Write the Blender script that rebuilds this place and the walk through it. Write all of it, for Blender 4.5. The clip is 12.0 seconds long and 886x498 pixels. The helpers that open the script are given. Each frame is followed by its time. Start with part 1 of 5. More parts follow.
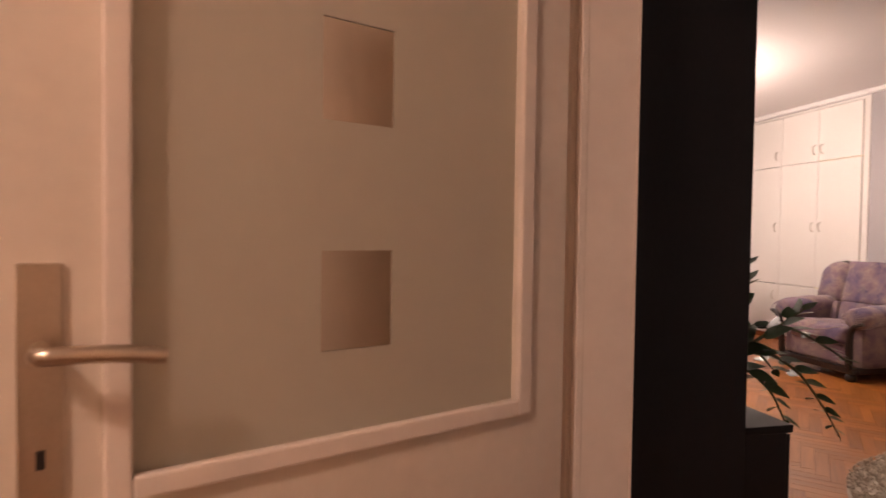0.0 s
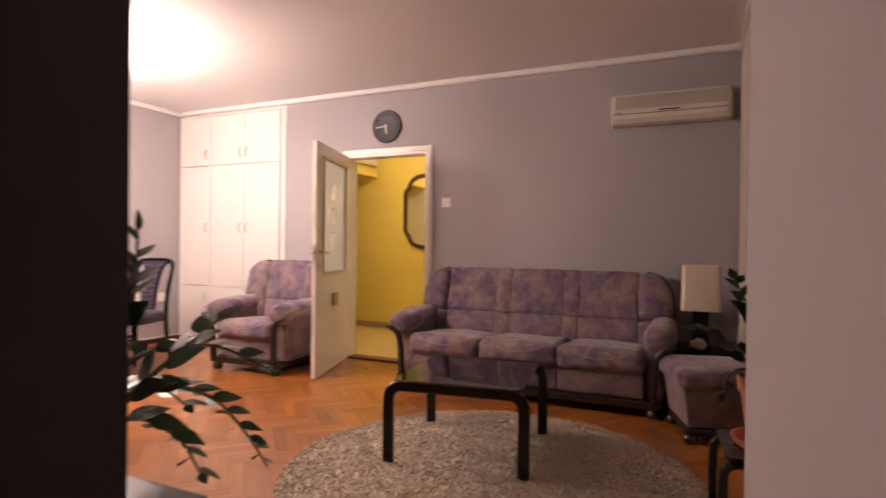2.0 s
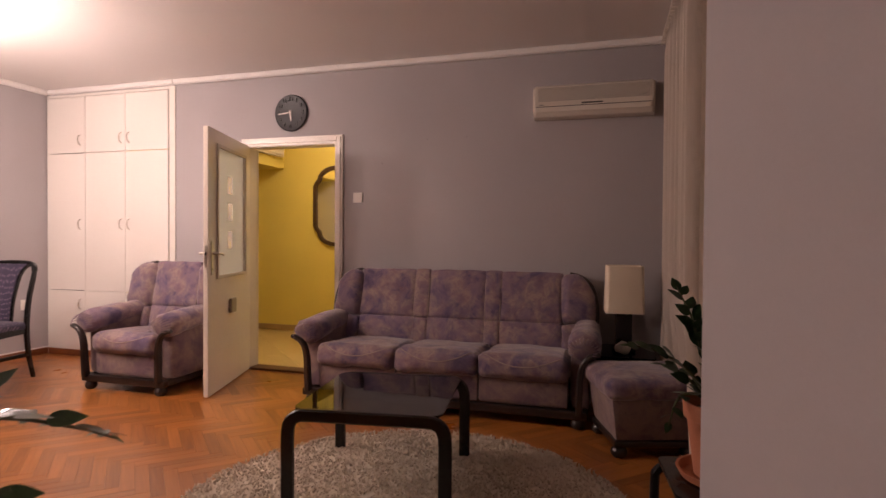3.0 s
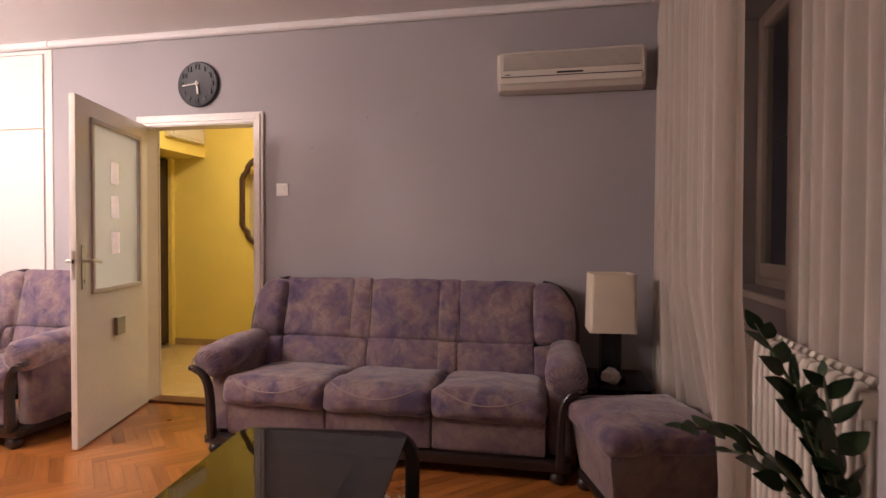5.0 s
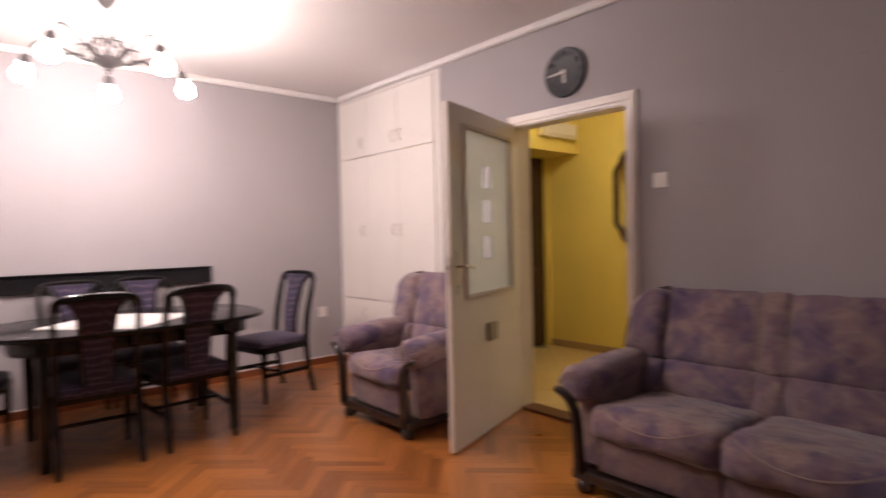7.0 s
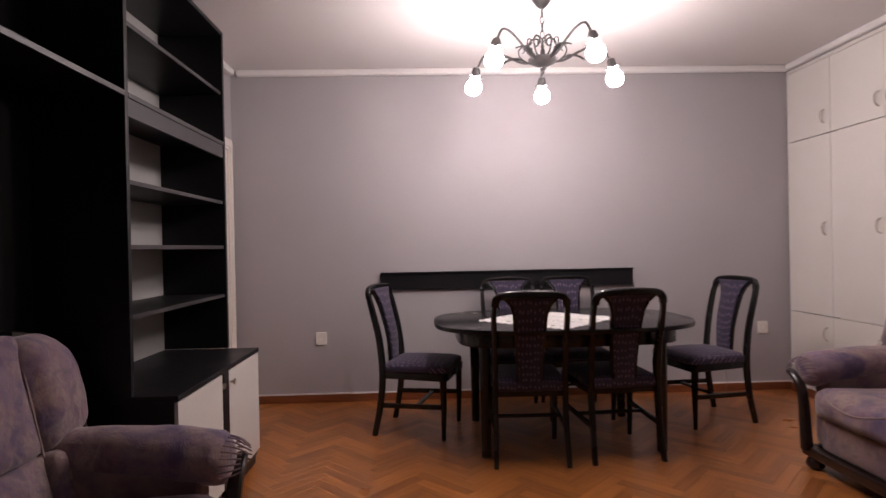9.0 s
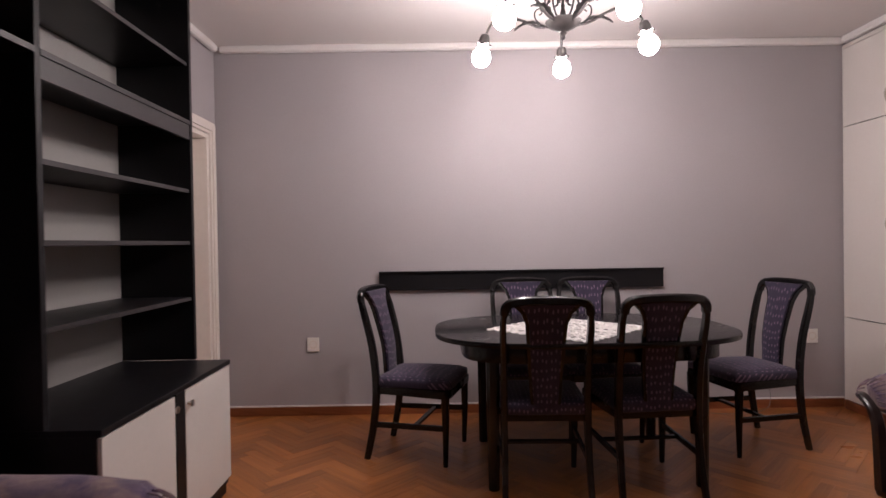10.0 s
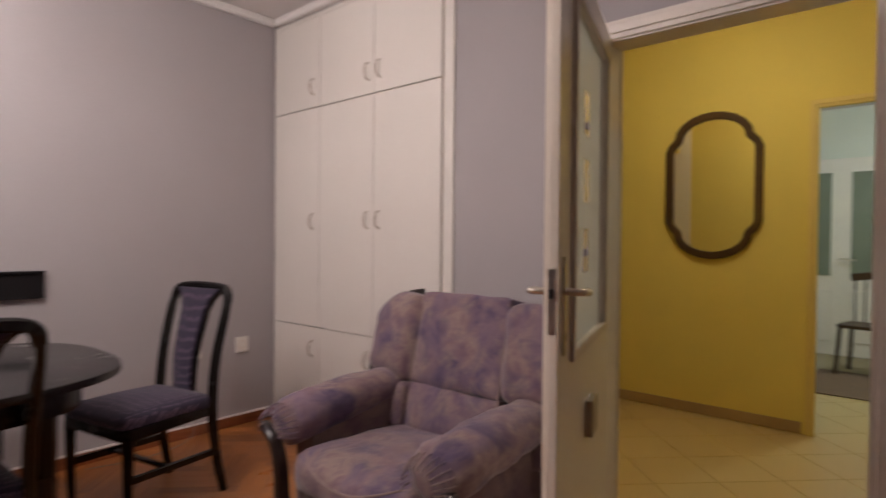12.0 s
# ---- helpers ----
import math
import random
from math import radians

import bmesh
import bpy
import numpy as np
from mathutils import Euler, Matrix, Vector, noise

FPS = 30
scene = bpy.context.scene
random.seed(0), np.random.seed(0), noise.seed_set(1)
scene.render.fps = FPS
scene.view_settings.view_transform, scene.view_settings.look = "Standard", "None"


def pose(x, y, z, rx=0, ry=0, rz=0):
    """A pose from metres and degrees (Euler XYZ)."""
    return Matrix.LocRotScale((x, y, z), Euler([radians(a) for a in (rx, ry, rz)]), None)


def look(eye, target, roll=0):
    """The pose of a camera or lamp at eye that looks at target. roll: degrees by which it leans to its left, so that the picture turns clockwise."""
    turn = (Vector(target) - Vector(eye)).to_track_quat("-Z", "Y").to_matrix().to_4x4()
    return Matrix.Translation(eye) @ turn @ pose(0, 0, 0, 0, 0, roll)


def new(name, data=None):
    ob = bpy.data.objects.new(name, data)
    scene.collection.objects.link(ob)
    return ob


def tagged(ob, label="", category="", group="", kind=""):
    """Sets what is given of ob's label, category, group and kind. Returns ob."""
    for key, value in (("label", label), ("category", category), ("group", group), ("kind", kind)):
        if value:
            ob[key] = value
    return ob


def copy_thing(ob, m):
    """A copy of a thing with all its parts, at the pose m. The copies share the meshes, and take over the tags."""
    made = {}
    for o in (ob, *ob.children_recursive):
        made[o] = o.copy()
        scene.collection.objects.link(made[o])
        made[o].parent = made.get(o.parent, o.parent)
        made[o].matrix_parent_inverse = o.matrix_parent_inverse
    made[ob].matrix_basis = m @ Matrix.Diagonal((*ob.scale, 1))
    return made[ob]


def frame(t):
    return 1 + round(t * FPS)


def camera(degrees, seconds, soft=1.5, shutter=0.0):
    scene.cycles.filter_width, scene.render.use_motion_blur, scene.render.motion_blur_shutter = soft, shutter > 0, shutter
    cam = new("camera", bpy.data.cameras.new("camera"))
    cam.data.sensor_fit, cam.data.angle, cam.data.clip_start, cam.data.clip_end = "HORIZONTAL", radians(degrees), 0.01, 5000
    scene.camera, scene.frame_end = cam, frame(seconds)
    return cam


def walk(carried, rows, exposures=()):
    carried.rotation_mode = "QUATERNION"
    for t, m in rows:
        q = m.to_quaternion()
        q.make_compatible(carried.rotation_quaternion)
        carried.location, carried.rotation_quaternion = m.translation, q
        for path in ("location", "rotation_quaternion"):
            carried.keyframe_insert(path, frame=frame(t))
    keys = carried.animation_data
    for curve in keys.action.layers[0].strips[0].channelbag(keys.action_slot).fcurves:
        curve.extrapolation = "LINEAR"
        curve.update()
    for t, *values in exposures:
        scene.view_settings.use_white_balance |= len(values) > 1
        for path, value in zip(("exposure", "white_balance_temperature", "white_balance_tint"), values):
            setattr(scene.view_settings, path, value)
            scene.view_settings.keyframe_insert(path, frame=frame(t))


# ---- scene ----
cam = camera(76.1, 12.0, 1.5, 0.5)
PATH = [
    (0, (1.407, 1.004, 1.176), (1.843, 2.955, 1.121), 0.8),
    (0.5, (1.455, 1.108, 1.197), (2.166, 2.977, 1.144), 0.6),
    (1, (1.603, 1.256, 1.191), (2.843, 2.825, 1.145), 0.9),
    (1.5, (1.771, 1.355, 1.15), (3.377, 2.547, 1.125), 0.5),
    (2, (1.941, 1.485, 1.121), (3.756, 2.325, 1.111), 0.6),
    (2.5, (2.095, 1.539, 1.144), (3.982, 2.2, 1.123), 0.5),
    (3, (2.287, 1.608, 1.176), (4.205, 2.172, 1.142), 0.4),
    (3.2, (2.351, 1.636, 1.186), (4.273, 2.186, 1.147), 0.2),
    (4.8, (3.018, 1.783, 1.218), (4.976, 2.189, 1.166), 0.2),
    (5, (3.096, 1.784, 1.198), (5.054, 2.19, 1.158), 0.2),
    (5.5, (3.26, 1.833, 1.207), (5.212, 2.265, 1.158), -0.0),
    (6, (3.447, 1.908, 1.234), (5.335, 2.565, 1.171), -0.3),
    (6.5, (3.57, 1.981, 1.206), (5.261, 3.049, 1.158), -0.8),
    (7, (3.635, 2.06, 1.239), (4.953, 3.563, 1.191), -1.3),
    (7.5, (3.716, 2.048, 1.241), (4.496, 3.89, 1.213), -1.3),
    (7.7, (3.717, 2.081, 1.237), (4.33, 3.984, 1.213), -1.2),
    (9.3, (3.659, 2.665, 1.217), (3.678, 4.665, 1.207), -1.0),
    (9.5, (3.691, 2.768, 1.23), (3.693, 4.767, 1.214), -0.9),
    (10, (3.756, 3.0, 1.222), (3.763, 5.0, 1.2), -0.9),
    (10.5, (3.797, 3.268, 1.255), (4.12, 5.241, 1.2), -0.3),
    (11, (4.036, 3.37, 1.149), (4.785, 5.225, 1.133), 0.0),
    (11.5, (4.326, 3.577, 1.18), (5.514, 5.185, 1.149), 0.5),
    (12, (4.52, 3.71, 1.187), (6.03, 5.021, 1.158), 0.5),
]
EXPOSURES = [
    (0.0, 0.88, 6450, 15), (1.5, 1.22, 6450, 20), (2.0, 1.33, 6450, 21), (2.5, 1.14, 6450, 22), (3.0, 0.94, 6500, 22), (5.0, 1.36, 5900, 16), (6.0, 1.2, 5880, 16), (7.5, 0.46, 5680, 13),
    (9.5, 0.0, 5500, 12), (10.5, 0.02, 5520, 11), (11.5, -0.2, 5570, 10), (12.0, 0.05, 5670, 8),
]
walk(cam, [(t, look(eye, target, roll)) for t, eye, target, roll in PATH], EXPOSURES)
FLOOR_TURN = 45.0

# ---- world, lamps ----
world = bpy.data.worlds.new("night")
scene.world = world
world.use_nodes = True
world.node_tree.nodes["Background"].inputs[0].default_value = (0.012, 0.014, 0.022, 1)
world.node_tree.nodes["Background"].inputs[1].default_value = 0.08

BULB, HALL, KITCHEN, CORRIDOR = 192.0, 36.0, 72.0, 69.0


# ---- materials ----
def nodes_of(name):
    m = bpy.data.materials.new(name)
    m.use_nodes = True
    nt = m.node_tree
    return m, nt, nt.nodes["Principled BSDF"]


def link(nt, a, b):
    nt.links.new(a, b)


def tone(c, k):
    return (min(1, c[0] * k), min(1, c[1] * k), min(1, c[2] * k), 1)


def mat(name, col, rough=0.5, metal=0.0, var=0.1, scale=3.0, fine=90.0, bump=0.08, spec=0.5, sheen=0.0, coat=0.0, dist=0.002):
    """A plain surface with uneven colour at two scales, uneven gloss and fine relief."""
    m, nt, p = nodes_of(name)
    tc = nt.nodes.new("ShaderNodeTexCoord")
    n1 = nt.nodes.new("ShaderNodeTexNoise"); n1.inputs["Scale"].default_value = scale; n1.inputs["Detail"].default_value = 4
    n2 = nt.nodes.new("ShaderNodeTexNoise"); n2.inputs["Scale"].default_value = fine; n2.inputs["Detail"].default_value = 3
    link(nt, tc.outputs["Object"], n1.inputs["Vector"]); link(nt, tc.outputs["Object"], n2.inputs["Vector"])
    mix = nt.nodes.new("ShaderNodeMath"); mix.operation = "MULTIPLY_ADD"; mix.inputs[1].default_value = 0.35
    sc = nt.nodes.new("ShaderNodeMath"); sc.operation = "MULTIPLY"; sc.inputs[1].default_value = 0.65
    link(nt, n1.outputs["Fac"], sc.inputs[0]); link(nt, n2.outputs["Fac"], mix.inputs[0]); link(nt, sc.outputs[0], mix.inputs[2])
    ramp = nt.nodes.new("ShaderNodeValToRGB")
    ramp.color_ramp.elements[0].position, ramp.color_ramp.elements[1].position = 0.3, 0.7
    ramp.color_ramp.elements[0].color, ramp.color_ramp.elements[1].color = tone(col, 1 - var), tone(col, 1 + var)
    link(nt, mix.outputs[0], ramp.inputs[0]); link(nt, ramp.outputs[0], p.inputs["Base Color"])
    r = nt.nodes.new("ShaderNodeMapRange"); r.inputs[3].default_value, r.inputs[4].default_value = max(0.02, rough * 0.82), min(1, rough * 1.18)
    link(nt, n1.outputs["Fac"], r.inputs[0]); link(nt, r.outputs[0], p.inputs["Roughness"])
    b = nt.nodes.new("ShaderNodeBump"); b.inputs["Strength"].default_value = bump; b.inputs["Distance"].default_value = dist
    link(nt, n2.outputs["Fac"], b.inputs["Height"]); link(nt, b.outputs[0], p.inputs["Normal"])
    p.inputs["Metallic"].default_value = metal
    p.inputs["Specular IOR Level"].default_value = spec
    p.inputs["Sheen Weight"].default_value = sheen
    p.inputs["Coat Weight"].default_value = coat
    return m


def wood_mat(name, dark, light, rough=0.3, coat=0.3, random=True, grain=(3.0, 60.0)):
    """Wood with its grain along U; every piece takes a tone of its own."""
    m, nt, p = nodes_of(name)
    uv = nt.nodes.new("ShaderNodeUVMap")
    info = nt.nodes.new("ShaderNodeObjectInfo"); geo = nt.nodes.new("ShaderNodeNewGeometry")
    add = nt.nodes.new("ShaderNodeMath"); add.operation = "ADD"
    link(nt, info.outputs["Random"], add.inputs[0]); link(nt, geo.outputs["Random Per Island"], add.inputs[1])
    fr = nt.nodes.new("ShaderNodeMath"); fr.operation = "FRACT"; link(nt, add.outputs[0], fr.inputs[0])
    off = nt.nodes.new("ShaderNodeVectorMath"); off.operation = "ADD"
    k = nt.nodes.new("ShaderNodeMath"); k.operation = "MULTIPLY"; k.inputs[1].default_value = 37.0 if random else 0.0
    link(nt, fr.outputs[0], k.inputs[0])
    link(nt, uv.outputs[0], off.inputs[0]); link(nt, k.outputs[0], off.inputs[1])
    mp = nt.nodes.new("ShaderNodeMapping"); mp.inputs["Scale"].default_value = (grain[0], grain[1], 1)
    link(nt, off.outputs[0], mp.inputs["Vector"])
    n = nt.nodes.new("ShaderNodeTexNoise"); n.inputs["Scale"].default_value = 1.0; n.inputs["Detail"].default_value = 6; n.inputs["Distortion"].default_value = 0.6
    link(nt, mp.outputs[0], n.inputs["Vector"])
    ramp = nt.nodes.new("ShaderNodeValToRGB")
    ramp.color_ramp.elements[0].position, ramp.color_ramp.elements[1].position = 0.28, 0.72
    ramp.color_ramp.elements[0].color, ramp.color_ramp.elements[1].color = (*dark, 1), (*light, 1)
    if random:
        blend = nt.nodes.new("ShaderNodeMath"); blend.operation = "MULTIPLY_ADD"; blend.inputs[1].default_value = 0.38
        s2 = nt.nodes.new("ShaderNodeMath"); s2.operation = "MULTIPLY"; s2.inputs[1].default_value = 0.62
        link(nt, n.outputs["Fac"], s2.inputs[0]); link(nt, fr.outputs[0], blend.inputs[0]); link(nt, s2.outputs[0], blend.inputs[2])
        link(nt, blend.outputs[0], ramp.inputs[0])
    else:
        link(nt, n.outputs["Fac"], ramp.inputs[0])
    link(nt, ramp.outputs[0], p.inputs["Base Color"])
    tc = nt.nodes.new("ShaderNodeTexCoord")
    w = nt.nodes.new("ShaderNodeTexNoise"); w.inputs["Scale"].default_value = 2.2; w.inputs["Detail"].default_value = 5
    link(nt, tc.outputs["Object"], w.inputs["Vector"])
    r = nt.nodes.new("ShaderNodeMapRange"); r.inputs[3].default_value, r.inputs[4].default_value = rough * 0.7, rough * 1.4
    link(nt, w.outputs["Fac"], r.inputs[0]); link(nt, r.outputs[0], p.inputs["Roughness"])
    b = nt.nodes.new("ShaderNodeBump"); b.inputs["Strength"].default_value = 0.12; b.inputs["Distance"].default_value = 0.001
    link(nt, n.outputs["Fac"], b.inputs["Height"]); link(nt, b.outputs[0], p.inputs["Normal"])
    p.inputs["Coat Weight"].default_value = coat; p.inputs["Coat Roughness"].default_value = 0.25
    return m


def fabric_mat(name, tones, others, scale=5.0, sheen=0.4):
    """Woven upholstery: two families of mottled tones that run into one another, with soft creases."""
    m, nt, p = nodes_of(name)
    tc = nt.nodes.new("ShaderNodeTexCoord")

    def cloud(sc, detail, dist, shift):
        mp = nt.nodes.new("ShaderNodeMapping"); mp.inputs["Location"].default_value = (shift, shift * 0.7, shift * 1.3)
        n = nt.nodes.new("ShaderNodeTexNoise"); n.inputs["Scale"].default_value = sc; n.inputs["Detail"].default_value = detail
        n.inputs["Roughness"].default_value = 0.62; n.inputs["Distortion"].default_value = dist
        link(nt, tc.outputs["Object"], mp.inputs["Vector"]); link(nt, mp.outputs[0], n.inputs["Vector"])
        return n

    def ramp_of(cols, src):
        ramp = nt.nodes.new("ShaderNodeValToRGB")
        els = ramp.color_ramp.elements
        els[0].position, els[1].position = 0.33, 0.68
        els[0].color, els[1].color = (*cols[0], 1), (*cols[-1], 1)
        for i, t in enumerate(cols[1:-1]):
            els.new(0.33 + 0.35 * (i + 1) / (len(cols) - 1)).color = (*t, 1)
        link(nt, src.outputs["Fac"], ramp.inputs[0])
        return ramp
    r1 = ramp_of(tones, cloud(scale, 6, 0.6, 0.0))
    r2 = ramp_of(others, cloud(scale * 1.7, 6, 0.4, 11.0))
    sel = nt.nodes.new("ShaderNodeMapRange"); sel.inputs[1].default_value, sel.inputs[2].default_value = 0.42, 0.60
    link(nt, cloud(scale * 0.75, 5, 0.8, 23.0).outputs["Fac"], sel.inputs[0])
    mx = nt.nodes.new("ShaderNodeMix"); mx.data_type = "RGBA"
    link(nt, sel.outputs[0], mx.inputs["Factor"]); link(nt, r1.outputs[0], mx.inputs["A"]); link(nt, r2.outputs[0], mx.inputs["B"])
    link(nt, mx.outputs["Result"], p.inputs["Base Color"])
    crease = cloud(17.0, 3, 1.2, 5.0)
    b1 = nt.nodes.new("ShaderNodeBump"); b1.inputs["Strength"].default_value = 0.35; b1.inputs["Distance"].default_value = 0.012
    link(nt, crease.outputs["Fac"], b1.inputs["Height"])
    b = nt.nodes.new("ShaderNodeBump"); b.inputs["Strength"].default_value = 0.25; b.inputs["Distance"].default_value = 0.002
    link(nt, cloud(220.0, 2, 0.0, 0.0).outputs["Fac"], b.inputs["Height"]); link(nt, b1.outputs[0], b.inputs["Normal"]); link(nt, b.outputs[0], p.inputs["Normal"])
    p.inputs["Roughness"].default_value = 0.9
    p.inputs["Sheen Weight"].default_value = sheen; p.inputs["Sheen Roughness"].default_value = 0.4
    p.inputs["Specular IOR Level"].default_value = 0.2
    return m


def glow_mat(name, col, strength):
    m, nt, p = nodes_of(name)
    p.inputs["Base Color"].default_value = (*col, 1)
    p.inputs["Emission Color"].default_value = (*col, 1)
    p.inputs["Emission Strength"].default_value = strength
    return m


def glass_mat(name, col, rough, weight=1.0):
    m, nt, p = nodes_of(name)
    p.inputs["Base Color"].default_value = (*col, 1)
    p.inputs["Roughness"].default_value = rough
    p.inputs["Transmission Weight"].default_value = weight
    p.inputs["IOR"].default_value = 1.45
    return m


WALL = mat("mauve_wall_paint", (0.42, 0.392, 0.405), 0.85, var=0.05, scale=1.2, fine=160, bump=0.12, spec=0.25)
CEIL = mat("white_ceiling_paint", (0.76, 0.72, 0.71), 0.9, var=0.03, scale=1.0, fine=140, bump=0.08, spec=0.2)
MOULD = mat("white_cove_paint", (0.8, 0.77, 0.76), 0.7, var=0.03)
BEIGE = mat("beige_wall_paint", (0.62, 0.52, 0.43), 0.85, var=0.05, scale=1.2, fine=160, bump=0.1, spec=0.25)
YELLOW = mat("yellow_wall_paint", (0.80, 0.655, 0.165), 0.75, var=0.05, scale=1.5, fine=150, bump=0.1, spec=0.3)
GREENISH = mat("pale_green_wall_paint", (0.70, 0.71, 0.64), 0.8, var=0.04)
DOORPAINT = mat("aged_white_door_enamel", (0.76, 0.70, 0.625), 0.33, var=0.06, scale=2.5, fine=40, bump=0.05, coat=0.2)
CASING = mat("white_casing_enamel", (0.80, 0.74, 0.69), 0.3, var=0.06, scale=3, fine=30, bump=0.08, coat=0.2)
CUPBOARD = mat("white_cupboard_laminate", (0.78, 0.74, 0.70), 0.4, var=0.03, scale=2, fine=60, bump=0.03)
BLACK = mat("black_ash_laminate", (0.009, 0.0085, 0.0100), 0.40, var=0.3, scale=4, fine=70, bump=0.05, spec=0.3)
# black edging, its colour lifted to grey for the reflection on the front edges
BLACKEDGE = mat("sheen_black_edging", (0.035, 0.032, 0.034), 0.4, var=0.25, scale=6, fine=80)
LACQUER = mat("black_lacquered_wood", (0.006, 0.005, 0.0055), 0.26, var=0.3, scale=7, fine=60, bump=0.04, spec=0.35, coat=0.15)
WHITELAM = mat("white_laminate", (0.68, 0.66, 0.63), 0.4, var=0.04, scale=3, fine=50, bump=0.03)
# white board; the shade inside the shelf bays is put into this grey
GREYBACK = mat("shaded_hardboard_back", (0.37, 0.355, 0.34), 0.6, var=0.06)
DARKWOOD = mat("dark_stained_wood", (0.022, 0.013, 0.011), 0.3, var=0.35, scale=9, fine=60, bump=0.06, coat=0.3)
BROWNWOOD = mat("dark_brown_door_wood", (0.045, 0.020, 0.011), 0.4, var=0.3, scale=5, fine=50, bump=0.08)
MIRRORFRAME = mat("walnut_mirror_frame", (0.06, 0.028, 0.014), 0.35, var=0.3, scale=8, fine=60, coat=0.2)
METAL = mat("brushed_nickel", (0.62, 0.57, 0.5), 0.3, metal=1.0, var=0.08, scale=20, fine=200)
PLASTIC = mat("aged_white_plastic", (0.74, 0.68, 0.60), 0.4, var=0.03, scale=4, fine=90, bump=0.02)
GREYPLASTIC = mat("grey_plastic", (0.24, 0.22, 0.21), 0.5, var=0.08)
DOORWOOD = mat("red_brown_threshold", (0.12, 0.045, 0.02), 0.4, var=0.3, scale=5, fine=50)
DARKPLASTIC = mat("dark_plastic", (0.02, 0.02, 0.022), 0.35, var=0.2)
CLOCKGREY = mat("charcoal_clock_plastic", (0.028, 0.028, 0.034), 0.5, var=0.15)
IRON = mat("antiqued_grey_iron", (0.09, 0.083, 0.083), 0.45, metal=0.7, var=0.3, scale=30, fine=200, bump=0.15)
RADIATOR = mat("ivory_radiator_enamel", (0.68, 0.62, 0.54), 0.4, var=0.06, scale=8, fine=60)
CONCRETE = mat("dark_subfloor", (0.045, 0.02, 0.012), 0.9, var=0.2)
TERRACOTTA = mat("terracotta", (0.45, 0.17, 0.09), 0.75, var=0.12, scale=9, fine=120, bump=0.12)
SOIL = mat("potting_soil", (0.035, 0.024, 0.017), 0.95, var=0.4, scale=30, fine=150, bump=0.6, dist=0.01)
LEAF = mat("glossy_green_leaf", (0.035, 0.085, 0.028), 0.32, var=0.35, scale=25, fine=120, bump=0.08, coat=0.2)
STEM = mat("green_stem", (0.07, 0.085, 0.035), 0.5, var=0.25, scale=30)
CREAM = mat("cream_lampshade_fabric", (0.74, 0.64, 0.50), 0.85, var=0.05, scale=6, fine=250, bump=0.2)
STONE = mat("rough_rock_crystal", (0.55, 0.52, 0.46), 0.4, var=0.3, scale=40, fine=200, bump=0.4)
LACE = mat("white_crochet_cotton", (0.82, 0.79, 0.77), 0.9, var=0.06, scale=60, fine=400, bump=0.4)
WINDOWPAINT = mat("white_window_enamel", (0.66, 0.60, 0.55), 0.4, var=0.05)
BASEBOARD = mat("painted_skirting", (0.50, 0.46, 0.46), 0.5, var=0.06)
QUARTER = wood_mat("stained_beech_moulding", (0.16, 0.045, 0.014), (0.26, 0.085, 0.03), 0.35, 0.2, random=False)
SKIRTTILE = mat("beige_skirting_tile", (0.42, 0.29, 0.14), 0.35, var=0.1, scale=5, fine=60)
TILE = mat("cream_floor_tile", (0.59, 0.44, 0.19), 0.32, var=0.015, scale=2, fine=60, bump=0.03)
GROUT = mat("grey_tile_grout", (0.33, 0.27, 0.17), 0.9, var=0.1)
CABLE = mat("grey_cable", (0.22, 0.21, 0.20), 0.5)
HANDLEPLASTIC = mat("beige_plastic_handle", (0.56, 0.50, 0.44), 0.35, var=0.05)
WHITEPLASTIC = mat("white_plastic", (0.82, 0.79, 0.74), 0.35, var=0.02)
RUG = mat("beige_shag_wool", (0.56, 0.48, 0.385), 0.95, var=0.10, scale=22, fine=160, bump=0.5, dist=0.006, sheen=0.3)
PARQUET = wood_mat("oiled_oak_parquet", (0.225, 0.073, 0.015), (0.435, 0.162, 0.034), 0.30, 0.22)
UPHOLSTERY = fabric_mat("mauve_mottled_velour", [(0.085, 0.066, 0.122), (0.132, 0.097, 0.158), (0.215, 0.150, 0.190), (0.160, 0.115, 0.180)], [(0.165, 0.105, 0.135), (0.235, 0.155, 0.172), (0.310, 0.232, 0.208), (0.205, 0.140, 0.168)], 7.2)
UPLAIN = fabric_mat("mauve_mottled_velour_sides", [(0.125, 0.082, 0.112), (0.185, 0.122, 0.140), (0.225, 0.155, 0.152)], [(0.180, 0.120, 0.125), (0.260, 0.188, 0.165), (0.220, 0.150, 0.155)], 7.0)
PIPING = mat("mauve_piping", (0.30, 0.225, 0.21), 0.9, var=0.1)
GLASS_SMOKE = glass_mat("smoked_glass", (0.05, 0.055, 0.05), 0.02)
GLASS_SQUARE = glass_mat("clear_glass_square", (0.98, 0.98, 0.96), 0.02, 1.0)
GLASS_CLEAR = glass_mat("clear_glass", (0.95, 0.96, 0.95), 0.0)
GLASS_FROST = glass_mat("frosted_glass", (0.82, 0.79, 0.73), 0.38, 0.35)
frost = GLASS_FROST.node_tree
frost_back = frost.nodes.new("ShaderNodeBsdfTranslucent"); frost_back.inputs["Color"].default_value = (0.72, 0.76, 0.68, 1)
frost_mix = frost.nodes.new("ShaderNodeMixShader"); frost_mix.inputs[0].default_value = 0.38
link(frost, frost.nodes["Principled BSDF"].outputs[0], frost_mix.inputs[1]); link(frost, frost_back.outputs[0], frost_mix.inputs[2])
link(frost, frost_mix.outputs[0], frost.nodes["Material Output"].inputs[0])
